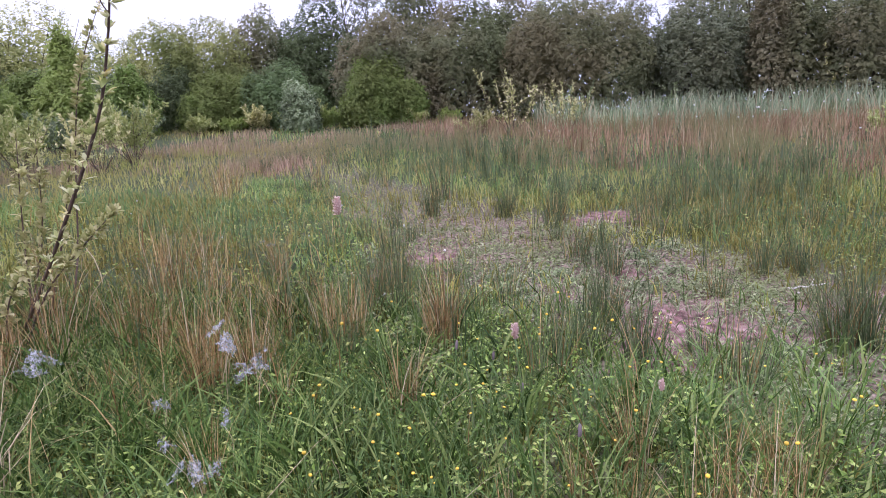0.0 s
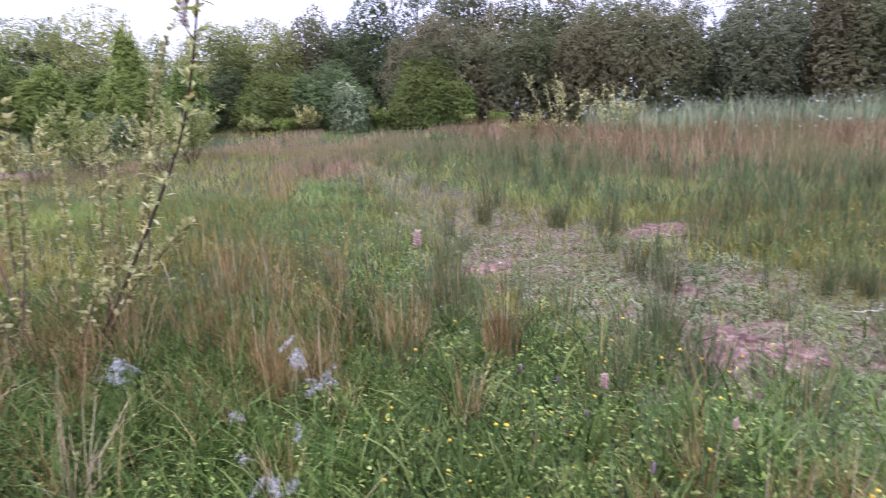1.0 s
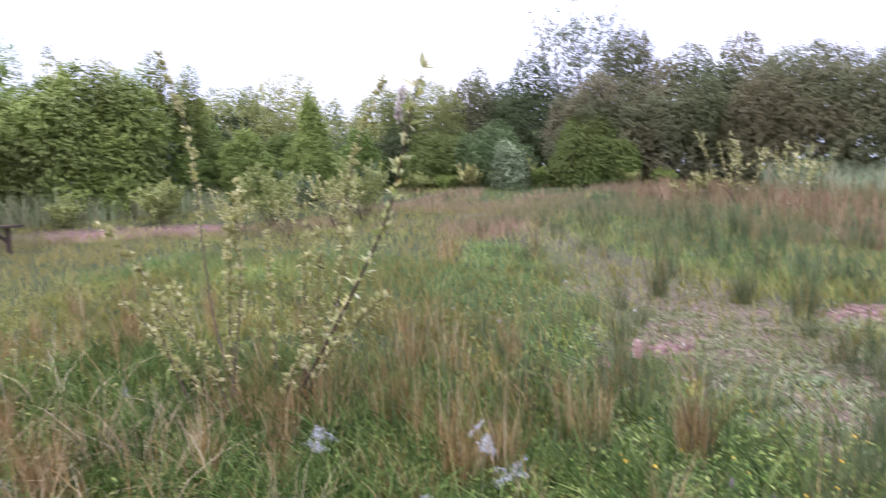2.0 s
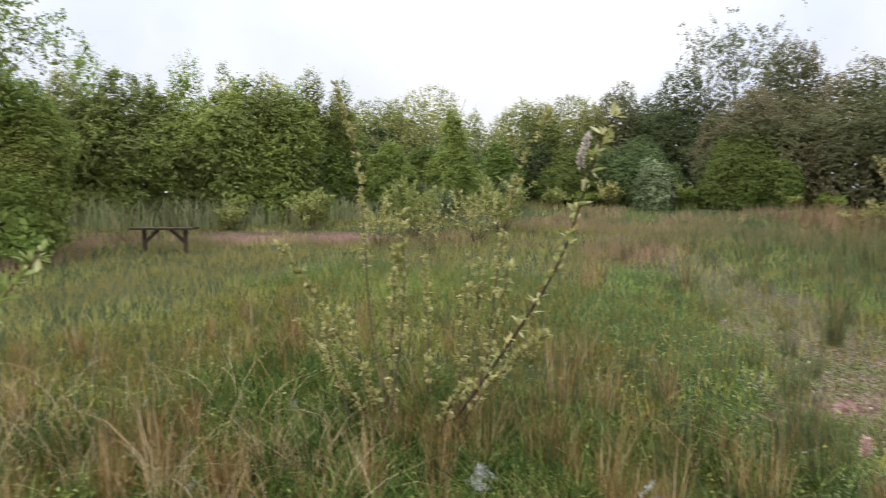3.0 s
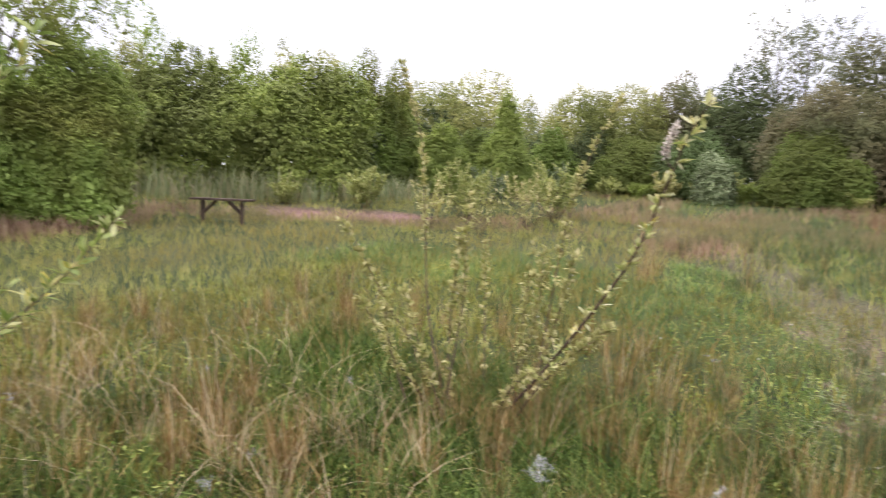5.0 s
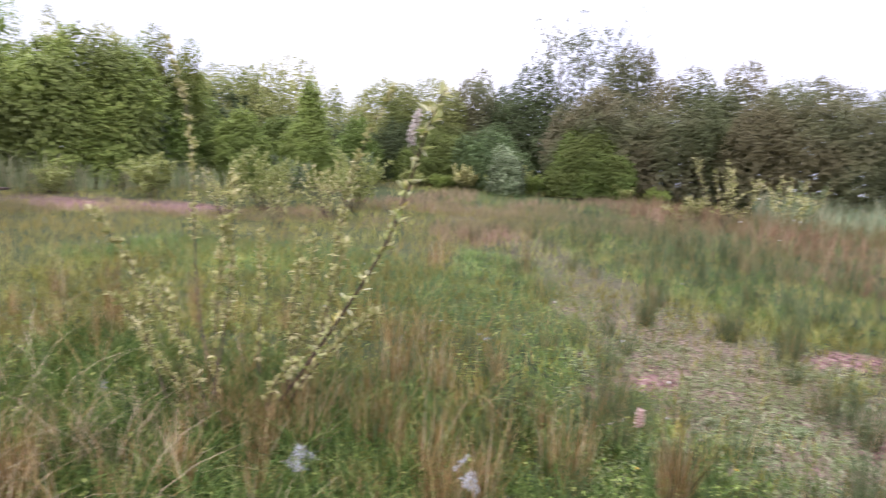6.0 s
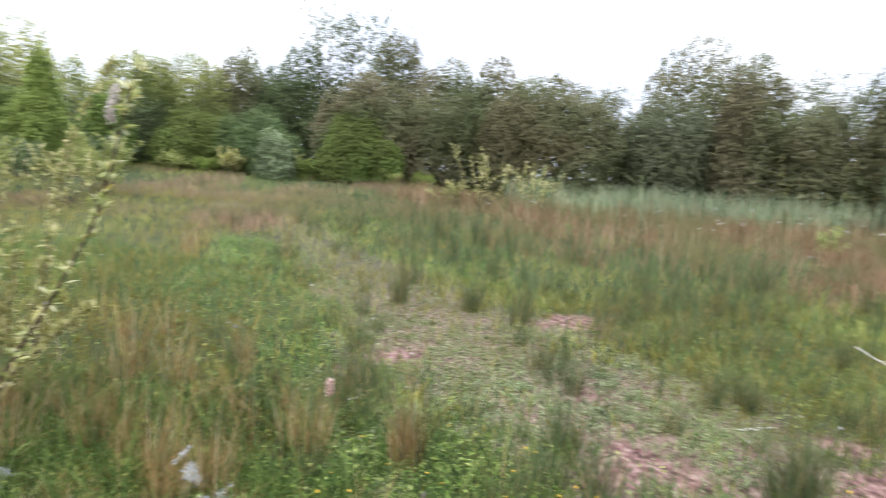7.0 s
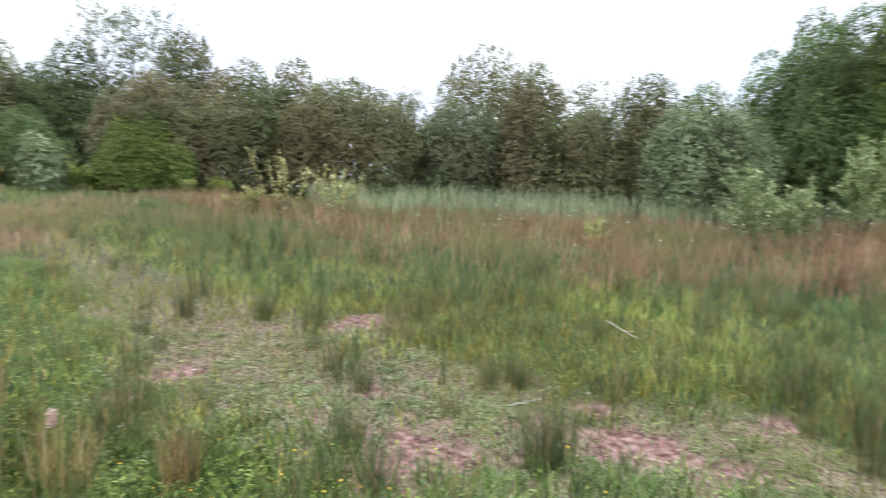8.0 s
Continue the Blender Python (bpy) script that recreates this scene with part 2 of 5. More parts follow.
def bark_material(name, dark, light, scale=30.0, rough=0.85):
    m, nt, make, link, out = material(name)
    coord = make("ShaderNodeTexCoord")
    stretch = make("ShaderNodeMapping")
    stretch.inputs["Scale"].default_value = (1, 1, 0.25)
    noise_a = make("ShaderNodeTexNoise")
    noise_a.inputs["Scale"].default_value = scale
    noise_a.inputs["Detail"].default_value = 6
    tone = ramp_node(make, [(0.3, dark), (0.7, light)])
    bump = make("ShaderNodeBump")
    bump.inputs["Strength"].default_value = 0.6
    bump.inputs["Distance"].default_value = 0.01
    face = make("ShaderNodeBsdfPrincipled")
    face.inputs["Roughness"].default_value = rough
    link(coord.outputs["Object"], stretch.inputs["Vector"])
    link(stretch.outputs["Vector"], noise_a.inputs["Vector"])
    link(noise_a.outputs["Fac"], tone.inputs["Fac"])
    link(noise_a.outputs["Fac"], bump.inputs["Height"])
    link(tone.outputs["Color"], face.inputs["Base Color"])
    link(bump.outputs["Normal"], face.inputs["Normal"])
    link(face.outputs["BSDF"], out.inputs["Surface"])
    return m


def ground_material():
    m, nt, make, link, out = material("meadow_earth")
    geo = make("ShaderNodeNewGeometry")

    def noise_at(scale, detail=5):
        k = make("ShaderNodeTexNoise")
        k.inputs["Scale"].default_value, k.inputs["Detail"].default_value = scale, detail
        link(geo.outputs["Position"], k.inputs["Vector"])
        return k.outputs["Fac"]

    moss = ramp_node(make, [(0.3, (0.016, 0.025, 0.008)), (0.5, (0.044, 0.058, 0.020)), (0.72, (0.100, 0.098, 0.044))])
    blend = make("ShaderNodeMath")
    blend.operation = "MULTIPLY_ADD"
    blend.inputs[1].default_value = 0.4
    broad = make("ShaderNodeMath")
    broad.operation = "MULTIPLY"
    broad.inputs[1].default_value = 0.6
    link(noise_at(1.1, 6), broad.inputs[0])
    link(noise_at(34.0, 8), blend.inputs[0])
    link(broad.outputs["Value"], blend.inputs[2])
    link(blend.outputs["Value"], moss.inputs["Fac"])
    litter = ramp_node(make, [(0.32, (0.048, 0.035, 0.023)), (0.5, (0.165, 0.116, 0.083)), (0.68, (0.34, 0.262, 0.20))])
    link(noise_at(38.0), litter.inputs["Fac"])
    earth = ramp_node(make, [(0.3, (0.05, 0.024, 0.022)), (0.5, (0.19, 0.103, 0.090)), (0.7, (0.38, 0.25, 0.222))])
    link(noise_at(16.0, 8), earth.inputs["Fac"])
    zone = make("ShaderNodeVertexColor")
    zone.layer_name = "cover"
    split = make("ShaderNodeSeparateColor")
    link(zone.outputs["Color"], split.inputs["Color"])
    a, b = make("ShaderNodeMix"), make("ShaderNodeMix")
    a.data_type = b.data_type = "RGBA"
    link(split.outputs["Red"], a.inputs["Factor"])
    link(moss.outputs["Color"], a.inputs["A"])
    link(litter.outputs["Color"], a.inputs["B"])
    link(split.outputs["Green"], b.inputs["Factor"])
    link(a.outputs["Result"], b.inputs["A"])
    link(earth.outputs["Color"], b.inputs["B"])
    bump = make("ShaderNodeBump")
    bump.inputs["Strength"].default_value = 0.8
    bump.inputs["Distance"].default_value = 0.02
    link(noise_at(45.0, 8), bump.inputs["Height"])
    face = make("ShaderNodeBsdfPrincipled")
    face.inputs["Roughness"].default_value = 0.95
    face.inputs["Specular IOR Level"].default_value = 0.2
    link(b.outputs["Result"], face.inputs["Base Color"])
    link(bump.outputs["Normal"], face.inputs["Normal"])
    link(face.outputs["BSDF"], out.inputs["Surface"])
    return m


EARTH = ground_material()
GRASS = leaf_material("short_green_grass", [(0.078, 0.088, 0.015), (0.155, 0.166, 0.028), (0.255, 0.251, 0.045), (0.485, 0.417, 0.110)], glow=0.28, other=(0.190, 0.160, 0.040))
OLIVE = leaf_material("olive_meadow_grass", [(0.175, 0.202, 0.050), (0.316, 0.336, 0.088), (0.433, 0.431, 0.132), (0.538, 0.487, 0.198)], glow=0.34, other=(0.329, 0.276, 0.092))
LUSH = leaf_material("lush_green_grass", [(0.093, 0.162, 0.043), (0.162, 0.261, 0.074), (0.225, 0.330, 0.103), (0.318, 0.413, 0.155)], glow=0.35, other=(0.130, 0.205, 0.075))
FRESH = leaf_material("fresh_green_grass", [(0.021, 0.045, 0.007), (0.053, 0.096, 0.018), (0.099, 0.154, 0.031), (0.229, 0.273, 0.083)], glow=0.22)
HERB = leaf_material("herb_leaf", [(0.053, 0.090, 0.014), (0.128, 0.192, 0.035), (0.235, 0.303, 0.067), (0.426, 0.442, 0.137)], glow=0.25)
CLOVER_LEAF = leaf_material("clover_leaf", [(0.054, 0.107, 0.017), (0.169, 0.270, 0.049), (0.300, 0.416, 0.091), (0.505, 0.584, 0.189)], glow=0.28)
CREEP = leaf_material("grey_green_creeping_leaf", [(0.058, 0.085, 0.035), (0.152, 0.201, 0.087), (0.257, 0.307, 0.148), (0.431, 0.435, 0.255)], glow=0.2, patch=0.8, other=(0.21, 0.225, 0.09))
RUSH = leaf_material("rush_stem", [(0.040, 0.062, 0.025), (0.098, 0.131, 0.055), (0.213, 0.241, 0.118)], glow=0.12, patch=0.6)
DRY = leaf_material("dry_grass", [(0.105, 0.057, 0.020), (0.304, 0.185, 0.070), (0.609, 0.443, 0.210)], glow=0.22, patch=0.6)
STRAW = leaf_material("bleached_straw", [(0.333, 0.251, 0.143), (0.598, 0.484, 0.314)], glow=0.2)
REDDISH = leaf_material("reddish_grass", [(0.169, 0.090, 0.054), (0.334, 0.198, 0.117), (0.497, 0.337, 0.215)], glow=0.35, other=(0.245, 0.228, 0.102))
PINK_GRASS = leaf_material("pinkish_flowering_grass", [(0.232, 0.141, 0.093), (0.417, 0.271, 0.181), (0.580, 0.434, 0.288)], glow=0.35, other=(0.27, 0.235, 0.12))
REED = leaf_material("reed_leaf", [(0.160, 0.224, 0.113), (0.267, 0.337, 0.193), (0.406, 0.459, 0.288), (0.513, 0.428, 0.263)], glow=0.38)
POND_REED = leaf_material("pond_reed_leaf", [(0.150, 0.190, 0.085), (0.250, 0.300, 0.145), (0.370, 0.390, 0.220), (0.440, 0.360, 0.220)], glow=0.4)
WILLOW = leaf_material("willow_leaf", [(0.271, 0.295, 0.087), (0.490, 0.469, 0.197), (0.698, 0.628, 0.358)], glow=0.4, patch=0.5)
SAPLING = leaf_material("yellow_green_leaf", [(0.27, 0.31, 0.09), (0.39, 0.42, 0.15), (0.50, 0.51, 0.24)], glow=0.4, patch=0.5)
PALE = leaf_material("silvery_leaf", [(0.136, 0.180, 0.087), (0.217, 0.272, 0.139), (0.338, 0.378, 0.226)], glow=0.32)
PALE_SHRUB = leaf_material("pale_shrub_leaf", [(0.22, 0.28, 0.12), (0.34, 0.40, 0.19), (0.50, 0.54, 0.31)], glow=0.36)
L_GREEN = leaf_material("tree_leaf_green", [(0.155, 0.223, 0.056), (0.209, 0.290, 0.075), (0.287, 0.370, 0.112)], glow=0.48, patch=0.7, other=(0.169, 0.203, 0.058))
L_BIRCH = leaf_material("birch_leaf", [(0.194, 0.276, 0.065), (0.270, 0.373, 0.092), (0.369, 0.484, 0.145)], glow=0.4, patch=0.6, other=(0.240, 0.258, 0.072))
L_SALLOW = leaf_material("sallow_tree_leaf", [(0.184, 0.239, 0.059), (0.255, 0.320, 0.078), (0.380, 0.432, 0.125)], glow=0.3, patch=0.7, other=(0.178, 0.209, 0.065))
L_BRIGHT = leaf_material("tree_leaf_fresh_green", [(0.250, 0.311, 0.078), (0.312, 0.387, 0.103), (0.407, 0.469, 0.157)], glow=0.48, patch=0.7, other=(0.234, 0.303, 0.083))
L_COOL = leaf_material("tree_leaf_cool_green", [(0.124, 0.185, 0.071), (0.169, 0.243, 0.095), (0.232, 0.310, 0.138)], glow=0.48, patch=0.7, other=(0.138, 0.179, 0.072))
L_OLIVE = leaf_material("tree_leaf_olive", [(0.320, 0.329, 0.117), (0.414, 0.423, 0.157), (0.520, 0.522, 0.218)], glow=0.48, patch=0.7, other=(0.208, 0.246, 0.082))
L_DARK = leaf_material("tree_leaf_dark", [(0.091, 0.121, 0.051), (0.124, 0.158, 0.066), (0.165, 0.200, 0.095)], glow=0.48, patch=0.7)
L_GREY = leaf_material("tree_leaf_grey_green", [(0.164, 0.187, 0.107), (0.213, 0.238, 0.142), (0.278, 0.298, 0.190)], glow=0.48, patch=0.6, other=(0.172, 0.179, 0.097))
L_OLIVEGREY = leaf_material("tree_leaf_olive_grey", [(0.162, 0.177, 0.086), (0.213, 0.228, 0.113), (0.277, 0.291, 0.157)], glow=0.48, patch=0.6, other=(0.224, 0.201, 0.107))
L_BROWN = leaf_material("tree_leaf_brownish", [(0.193, 0.172, 0.097), (0.251, 0.223, 0.125), (0.318, 0.286, 0.169)], glow=0.48, patch=0.6, other=(0.191, 0.215, 0.103))
BARK = bark_material("willow_bark", (0.045, 0.035, 0.025), (0.14, 0.11, 0.08))
TWIG = bark_material("brown_twig", (0.05, 0.028, 0.02), (0.12, 0.075, 0.05), 60)
TIMBER = bark_material("weathered_timber", (0.03, 0.018, 0.012), (0.10, 0.065, 0.045), 24)


# ---- ground sheet ----
def stretched(lo, hi, step, far):
    inner = np.arange(lo, hi + step, step)
    tail = np.cumsum(step * 1.35 ** np.arange(1, 40))
    return np.concatenate([(lo - tail[lo - tail > -far])[::-1], inner, hi + step + tail[hi + tail < far]])


def build_ground():
    xs, ys = stretched(-4.5, 6.0, 0.07, 700), stretched(0.6, 10.5, 0.07, 700)
    gx, gy = np.meshgrid(xs, ys)
    x, y = gx.ravel(), gy.ravel()
    open_earth = np.maximum(soil(x, y), 0)
    z = ground(x, y) - open_earth * 0.025 + (vnoise(x, y, 11, 31) - 0.5) * 0.03 * bare(x, y)
    n, m = len(xs), len(ys)
    i, j = np.meshgrid(np.arange(n - 1), np.arange(m - 1))
    o = (j * n + i).ravel()
    me = mesh_of("ground", np.stack([x, y, z], 1), np.stack([o, o + 1, o + n + 1, o + n], 1), mats=(EARTH,), smooth=True)
    col = me.color_attributes.new("cover", "FLOAT_COLOR", "POINT")
    litter = bare(x, y)
    col.data.foreach_set("color", np.stack([litter, open_earth, 0 * x, 0 * x + 1], 1).astype(np.float32).ravel())
    tagged(new("ground", me), "uneven meadow ground with mossy turf and pinkish open earth", "ground", kind="structure")


build_ground()


# ---- trees ----
def masses_of(r, shape):
    """The rounded masses that make up a crown, each as offset x, y, half-width, foot and top, in shares of the crown's size."""
    if shape in ("spire", "cone"):
        lean = r.normal(0, 0.06, 2)
        tiers = [(lean[0] * f + r.normal(0, 0.16) * (1 - f), lean[1] * f + r.normal(0, 0.16) * (1 - f), 0.1 + 0.6 * (1 - f) ** 0.75, max(f - 0.34, 0), min(f + 0.16, 1.0)) for f in (0.2, 0.34, 0.48, 0.6, 0.7, 0.8, 0.9)]
        return tiers + [(math.cos(a) * 0.55, math.sin(a) * 0.55, 0.34, 0, r.uniform(0.25, 0.55)) for a in r.uniform(0, 6.28, 5)]
    if shape == "mound":
        main, sides, reach, wide, tall = (0.0, 0.0, 0.66, 0.0, 1.0), 7, (0.4, 0.66), (0.3, 0.46), (0.45, 0.85)
    elif shape == "back":
        main, sides, reach, wide, tall = (0.0, 0.0, 0.75, 0.0, 1.0), 3, (0.4, 0.6), (0.4, 0.5), (0.75, 0.98)
    elif shape == "tall":
        main, sides, reach, wide, tall = (0.1, 0.05, 0.5, 0.0, 1.0), 9, (0.35, 0.7), (0.26, 0.46), (0.4, 0.93)
    else:
        main, sides, reach, wide, tall = (0.0, 0.05, 0.6, 0.0, 1.0), 9, (0.42, 0.7), (0.3, 0.46), (0.56, 0.95)
    turn = 6.283 * (np.arange(sides) + r.uniform(0, 0.7, sides)) / sides
    return [main] + [(math.cos(a) * q, math.sin(a) * q, r.uniform(*wide), 0.0, r.uniform(*tall)) for a, q in zip(turn, r.uniform(*reach, sides))]


def outline(f):
    """Half-width of a mass at the share f of its height."""
    return np.where(f < 0.45, 0.84 + 0.16 * np.sqrt(np.clip(f, 0, 1) / 0.45), np.sqrt(np.clip(1 - (np.maximum(f - 0.45, 0) / 0.55) ** 2, 0, 1)))


def shell(r, m, w, deep, h, low, masses, to, at_depth):
    """Places on the crown's outside, and the way out of it at each."""
    half = np.array([0.5 * w, 0.5 * deep])
    big = np.array(masses)
    share = big[:, 2] * (big[:, 4] - big[:, 3] + 0.2)
    who = r.choice(len(big), 4 * m, p=share / share.sum())
    f, a = r.uniform(0, 1, 4 * m) ** 0.75, r.uniform(0, 6.283, 4 * m)
    prof = outline(f)
    ring = np.stack([np.cos(a), np.sin(a)], 1)
    flat = big[who, :2] + ring * (prof * big[who, 2] * at_depth)[:, None]
    z = big[who, 3] + (big[who, 4] - big[who, 3]) * (f * (0.5 + 0.5 * at_depth))
    out = unit(np.concatenate([ring * (0.25 + prof)[:, None], (1.7 * (f - 0.3))[:, None]], 1))
    hidden = np.zeros(4 * m, bool)
    for k, (bx, by, bw, z0, z1) in enumerate(masses):
        inside = np.hypot(flat[:, 0] - bx, flat[:, 1] - by) < 0.8 * at_depth * bw * outline(np.clip((z - z0) / (z1 - z0), 0, 1))
        hidden |= (who != k) & inside & (z > z0) & (z < z0 + 0.92 * (z1 - z0))
    facing = ring @ to
    wish = np.where(hidden, 0.0, np.clip(0.5 + 0.85 * facing + 0.25 * f, 0.1, 1.3)) * np.maximum(prof, 0.35) + 1e-9
    pick = r.choice(4 * m, m, replace=False, p=wish / wish.sum())
    at0 = np.concatenate([flat[pick] * half, (h * (low + (1 - low) * z[pick]))[:, None]], 1)
    return at0, out[pick]


def leaf_quads(at, nrm, r, length, width):
    """Lozenge-shaped leaves that lie across the given way out."""
    n = len(at)
    way = unit(np.cross(nrm, unit(r.normal(0, 1, (n, 3)))))
    side = np.cross(nrm, way)
    v = np.zeros((n, 4, 3))
    v[:, 0] = at - way * (0.5 * length)[:, None]
    v[:, 1] = at + side * (0.5 * width)[:, None]
    v[:, 2] = at + way * (0.5 * length)[:, None] - [0, 0, 0.012]
    v[:, 3] = at - side * (0.5 * width)[:, None]
    return v.reshape(-1, 3), (np.arange(n) * 4)[:, None] + [0, 1, 2, 3], None


def lumps(p, seed):
    """Uneven swelling of a crown at the size of a bough, from 0 to 1."""
    a = vnoise(p[:, 0] + 0.7 * p[:, 1], p[:, 2] - 0.5 * p[:, 1], 1.9, seed % 37)
    return 0.68 * a + 0.32 * vnoise(p[:, 0] - 0.6 * p[:, 1], p[:, 2] + 0.4 * p[:, 0], 4.3, seed % 29)


def tree(kind, label, x, y, w, h, leaf, n, shape, low, seed, category):
    """A many-stemmed tree: bent stems with limbs, and a crown of leafy twigs."""
    r = np.random.default_rng(seed)
    deep = w * 0.9
    top = new(kind)
    top.location = (x, y, float(ground(x, y)) - 0.03)
    tagged(top, label, category)
    to = unit(np.array([-0.5 - x, 3.0 - y]))
    open_crown = shape in ("open", "airy")
    masses = masses_of(r, shape)
    # willow scrub shows its stems at the foot
    stemmy = shape == "dome" and leaf in (L_BROWN, L_OLIVEGREY, L_GREY)
    per = 12
    m = int(0.84 * n) // per
    if open_crown:
        boughs = 34 if shape == "open" else 24
        u = unit(r.normal(0, 1, (boughs, 3)))
        k = r.uniform(0.2, 1.0, boughs) ** 0.45
        ends = np.stack([u[:, 0] * k * 0.46 * w, u[:, 1] * k * 0.46 * deep, h * (low + (1 - low) * (0.46 + 0.46 * u[:, 2] * k))], 1)
        who = r.integers(0, boughs, m)
        ways = unit(u[who] * 0.6 + r.normal(0, 0.6, (m, 3)) + [0, 0, 0.5])
        tips = ends[who] + r.normal(0, 0.13, (m, 3)) * w**0.6
    else:
        tips, ways = shell(r, int(m * 1.25), w, deep, h, low, masses, to, 0.9)
        swell_at = lumps(tips, seed)
        rise = 0.26 * min(w, h) ** 0.6
        tilt = np.stack([lumps(tips + step, seed) - swell_at for step in 0.06 * np.eye(3)], 1) / 0.06
        keep = swell_at > np.quantile(swell_at, 0.2) * r.uniform(0.7, 1.25, len(tips))
        if stemmy:
            keep &= (tips[:, 2] > 0.3 * h * r.uniform(0.5, 1.2, len(tips))) | (r.uniform(0, 1, len(tips)) < 0.6)
        if shape == "sparse":
            keep &= vnoise(tips[:, 0] + tips[:, 1], tips[:, 2], 1.7, seed % 41) > 0.34 * r.uniform(0.6, 1.2, len(tips))
        tips, ways, swell_at, tilt = tips[keep], ways[keep], swell_at[keep], tilt[keep]
        tips = tips + ways * ((swell_at - 0.5) * rise)[:, None]
        ways = unit(ways - 0.8 * rise * (tilt - (tilt * ways).sum(1)[:, None] * ways))
        ends = tips
    m = len(tips)
    # stems and limbs
    stems = {"open": 2, "spire": 1, "cone": 1, "back": 2}.get(shape, 6)
    r0 = (0.0065 if open_crown else 0.0085) * h / max(stems / 3, 1) ** 0.4
    for k in range(stems):
        a = 2 * math.pi * (k + r.uniform(0, 0.6)) / stems
        goal = ends[int(r.integers(0, len(ends)))] * [0.6, 0.6, 1.0]
        goal[2] = h * r.uniform(0.66, 0.9)
        if stems == 1:
            goal[:2] *= 0.1
        foot = np.array([math.cos(a), math.sin(a), 0]) * 0.09 * w * (stems > 1)
        mid = foot * 0.5 + goal * 0.45 + r.normal(0, 0.04 * w, 3)
        mid[2] = goal[2] * 0.45
        line = curve_pts([foot, mid, goal], 7)
        girth = r0 * r.uniform(0.7, 1.3)
        pieces = [tube(line, np.linspace(girth, girth * 0.25, len(line)), 5)]
        for b in range(len(ends) // stems if open_crown else 5):
            q = ends[(k + stems * b) % len(ends)] if open_crown else ends[int(r.integers(0, m))]
            near = line[(line[:, 2] < q[2] - 0.1 * h) | (np.arange(len(line)) < 4)]
            p = near[int(len(near) * r.uniform(0.6, 0.99))]
            if not open_crown:
                q = p + (q - p) * 0.8
            side = curve_pts([p, 0.5 * (p + q) + r.normal(0, 0.02 * w, 3) + [0, 0, 0.02 * h], q], 4)
            pieces.append(tube(side, np.linspace(girth * 0.4, girth * 0.1, len(side)), 3))
        part("trunk" if stems == 1 else "stem", joined(*pieces), BARK, top, smooth=True)
    # leafy twigs, each rising out of the crown
    up = 0.35 if open_crown or leaf is L_SALLOW else 0.75
    twig = unit(0.6 * ways + [0, 0, up] + r.normal(0, 0.25, (m, 3)))
    run = r.uniform(0.08, 0.22, m) * (1.25 if shape in ("spire", "cone") else 1.0)
    long_ones = r.uniform(0, 1, m) < 0.04
    run[long_ones] *= 1.8
    s = r.uniform(-0.3, 1, (m, per))
    at0 = (tips[:, None, :] + twig[:, None, :] * (run[:, None] * s)[:, :, None] + r.normal(0, 0.028, (m, per, 3))).reshape(-1, 3)
    nrm = unit((0.75 * ways + [0, 0, 0.55])[:, None, :] + r.normal(0, 0.42, (m, per, 3))).reshape(-1, 3)
    k = len(at0)
    size = {"back": 0.14, "open": 0.07, "airy": 0.06}.get(shape, {L_SALLOW: 0.085, L_BIRCH: 0.05}.get(leaf, 0.062))
    long = size * r.uniform(0.65, 1.3, k)
    bits = [leaf_quads(at0, nrm, r, long, long * 0.56)]
    # broad inner sprays close the crown
    if not open_crown:
        for deep_at, share, broad in ((0.86, 0.16, 0.085), (0.74, 0.16, 0.12), (0.56, 0.05, 0.18)):
            k = int(n * share * {"sparse": 1.4 * (deep_at < 0.8), "spire": 0.4}.get(shape, 1.0)) + 120
            inner, way = shell(r, k, w, deep, h, low, masses, to, deep_at)
            if stemmy:
                bare_foot = (inner[:, 2] < 0.3 * h) & (r.uniform(0, 1, k) < 0.3)
                inner, way, k = inner[~bare_foot], way[~bare_foot], int((~bare_foot).sum())
            li = broad * r.uniform(0.75, 1.3, k) * (0.75 if shape == "sparse" else 1.0)
            bits.append(leaf_quads(inner + r.normal(0, 0.04, (k, 3)), unit(way + [0, 0, 0.3] + r.normal(0, 0.5, (k, 3))), r, li, li * 0.7))
    v, q, t = joined(*bits)
    v[:, 2] = np.maximum(v[:, 2], 0.02)
    part("crown", (v, q, t), leaf, top)["kind"] = "stuff"
    return top


PLANTED = itertools.count(100)


def plant(kind, label, x, y, w, h, leaf, n, shape, low):
    """One tree or bush of the hedge: place, width, height, leaf, number of leaves, build and foot of the crown."""
    tree(kind, label, x, y, w * (1.22 if shape == "dome" else 1.1), h * {"spire": 0.97, "open": 1.04, "dome": 1.09}.get(shape, 1.05), leaf, n, shape, low, next(PLANTED), "bush" if "bush" in kind else "tree")


plant("poplar_tree", "tall open-crowned tree rising behind the scrub", -3.01, 20.76, 3.34, 5.09, L_GREY, 10500, "open", 0.42)
plant("poplar_tree", "slim leafy tree beside the open-crowned one", -1.37, 20.35, 1.8, 4.62, L_OLIVEGREY, 9000, "sparse", 0.3)
plant("willow_tree", "brown-tinged rounded willow scrub", -1.88, 18.09, 2.80, 2.80, L_BROWN, 22000, "dome", 0.02)
plant("willow_tree", "brown-tinged wide willow scrub", 0.09, 17.72, 2.99, 3.12, L_BROWN, 24000, "dome", 0.04)
plant("willow_tree", "brownish willow with a rounded top", 1.53, 18.57, 2.08, 3.39, L_BROWN, 14000, "dome", 0.05)
plant("willow_tree", "olive grey-green rounded willow in the hedge", 2.77, 16.63, 3.39, 2.97, L_OLIVEGREY, 26000, "dome", 0.03)
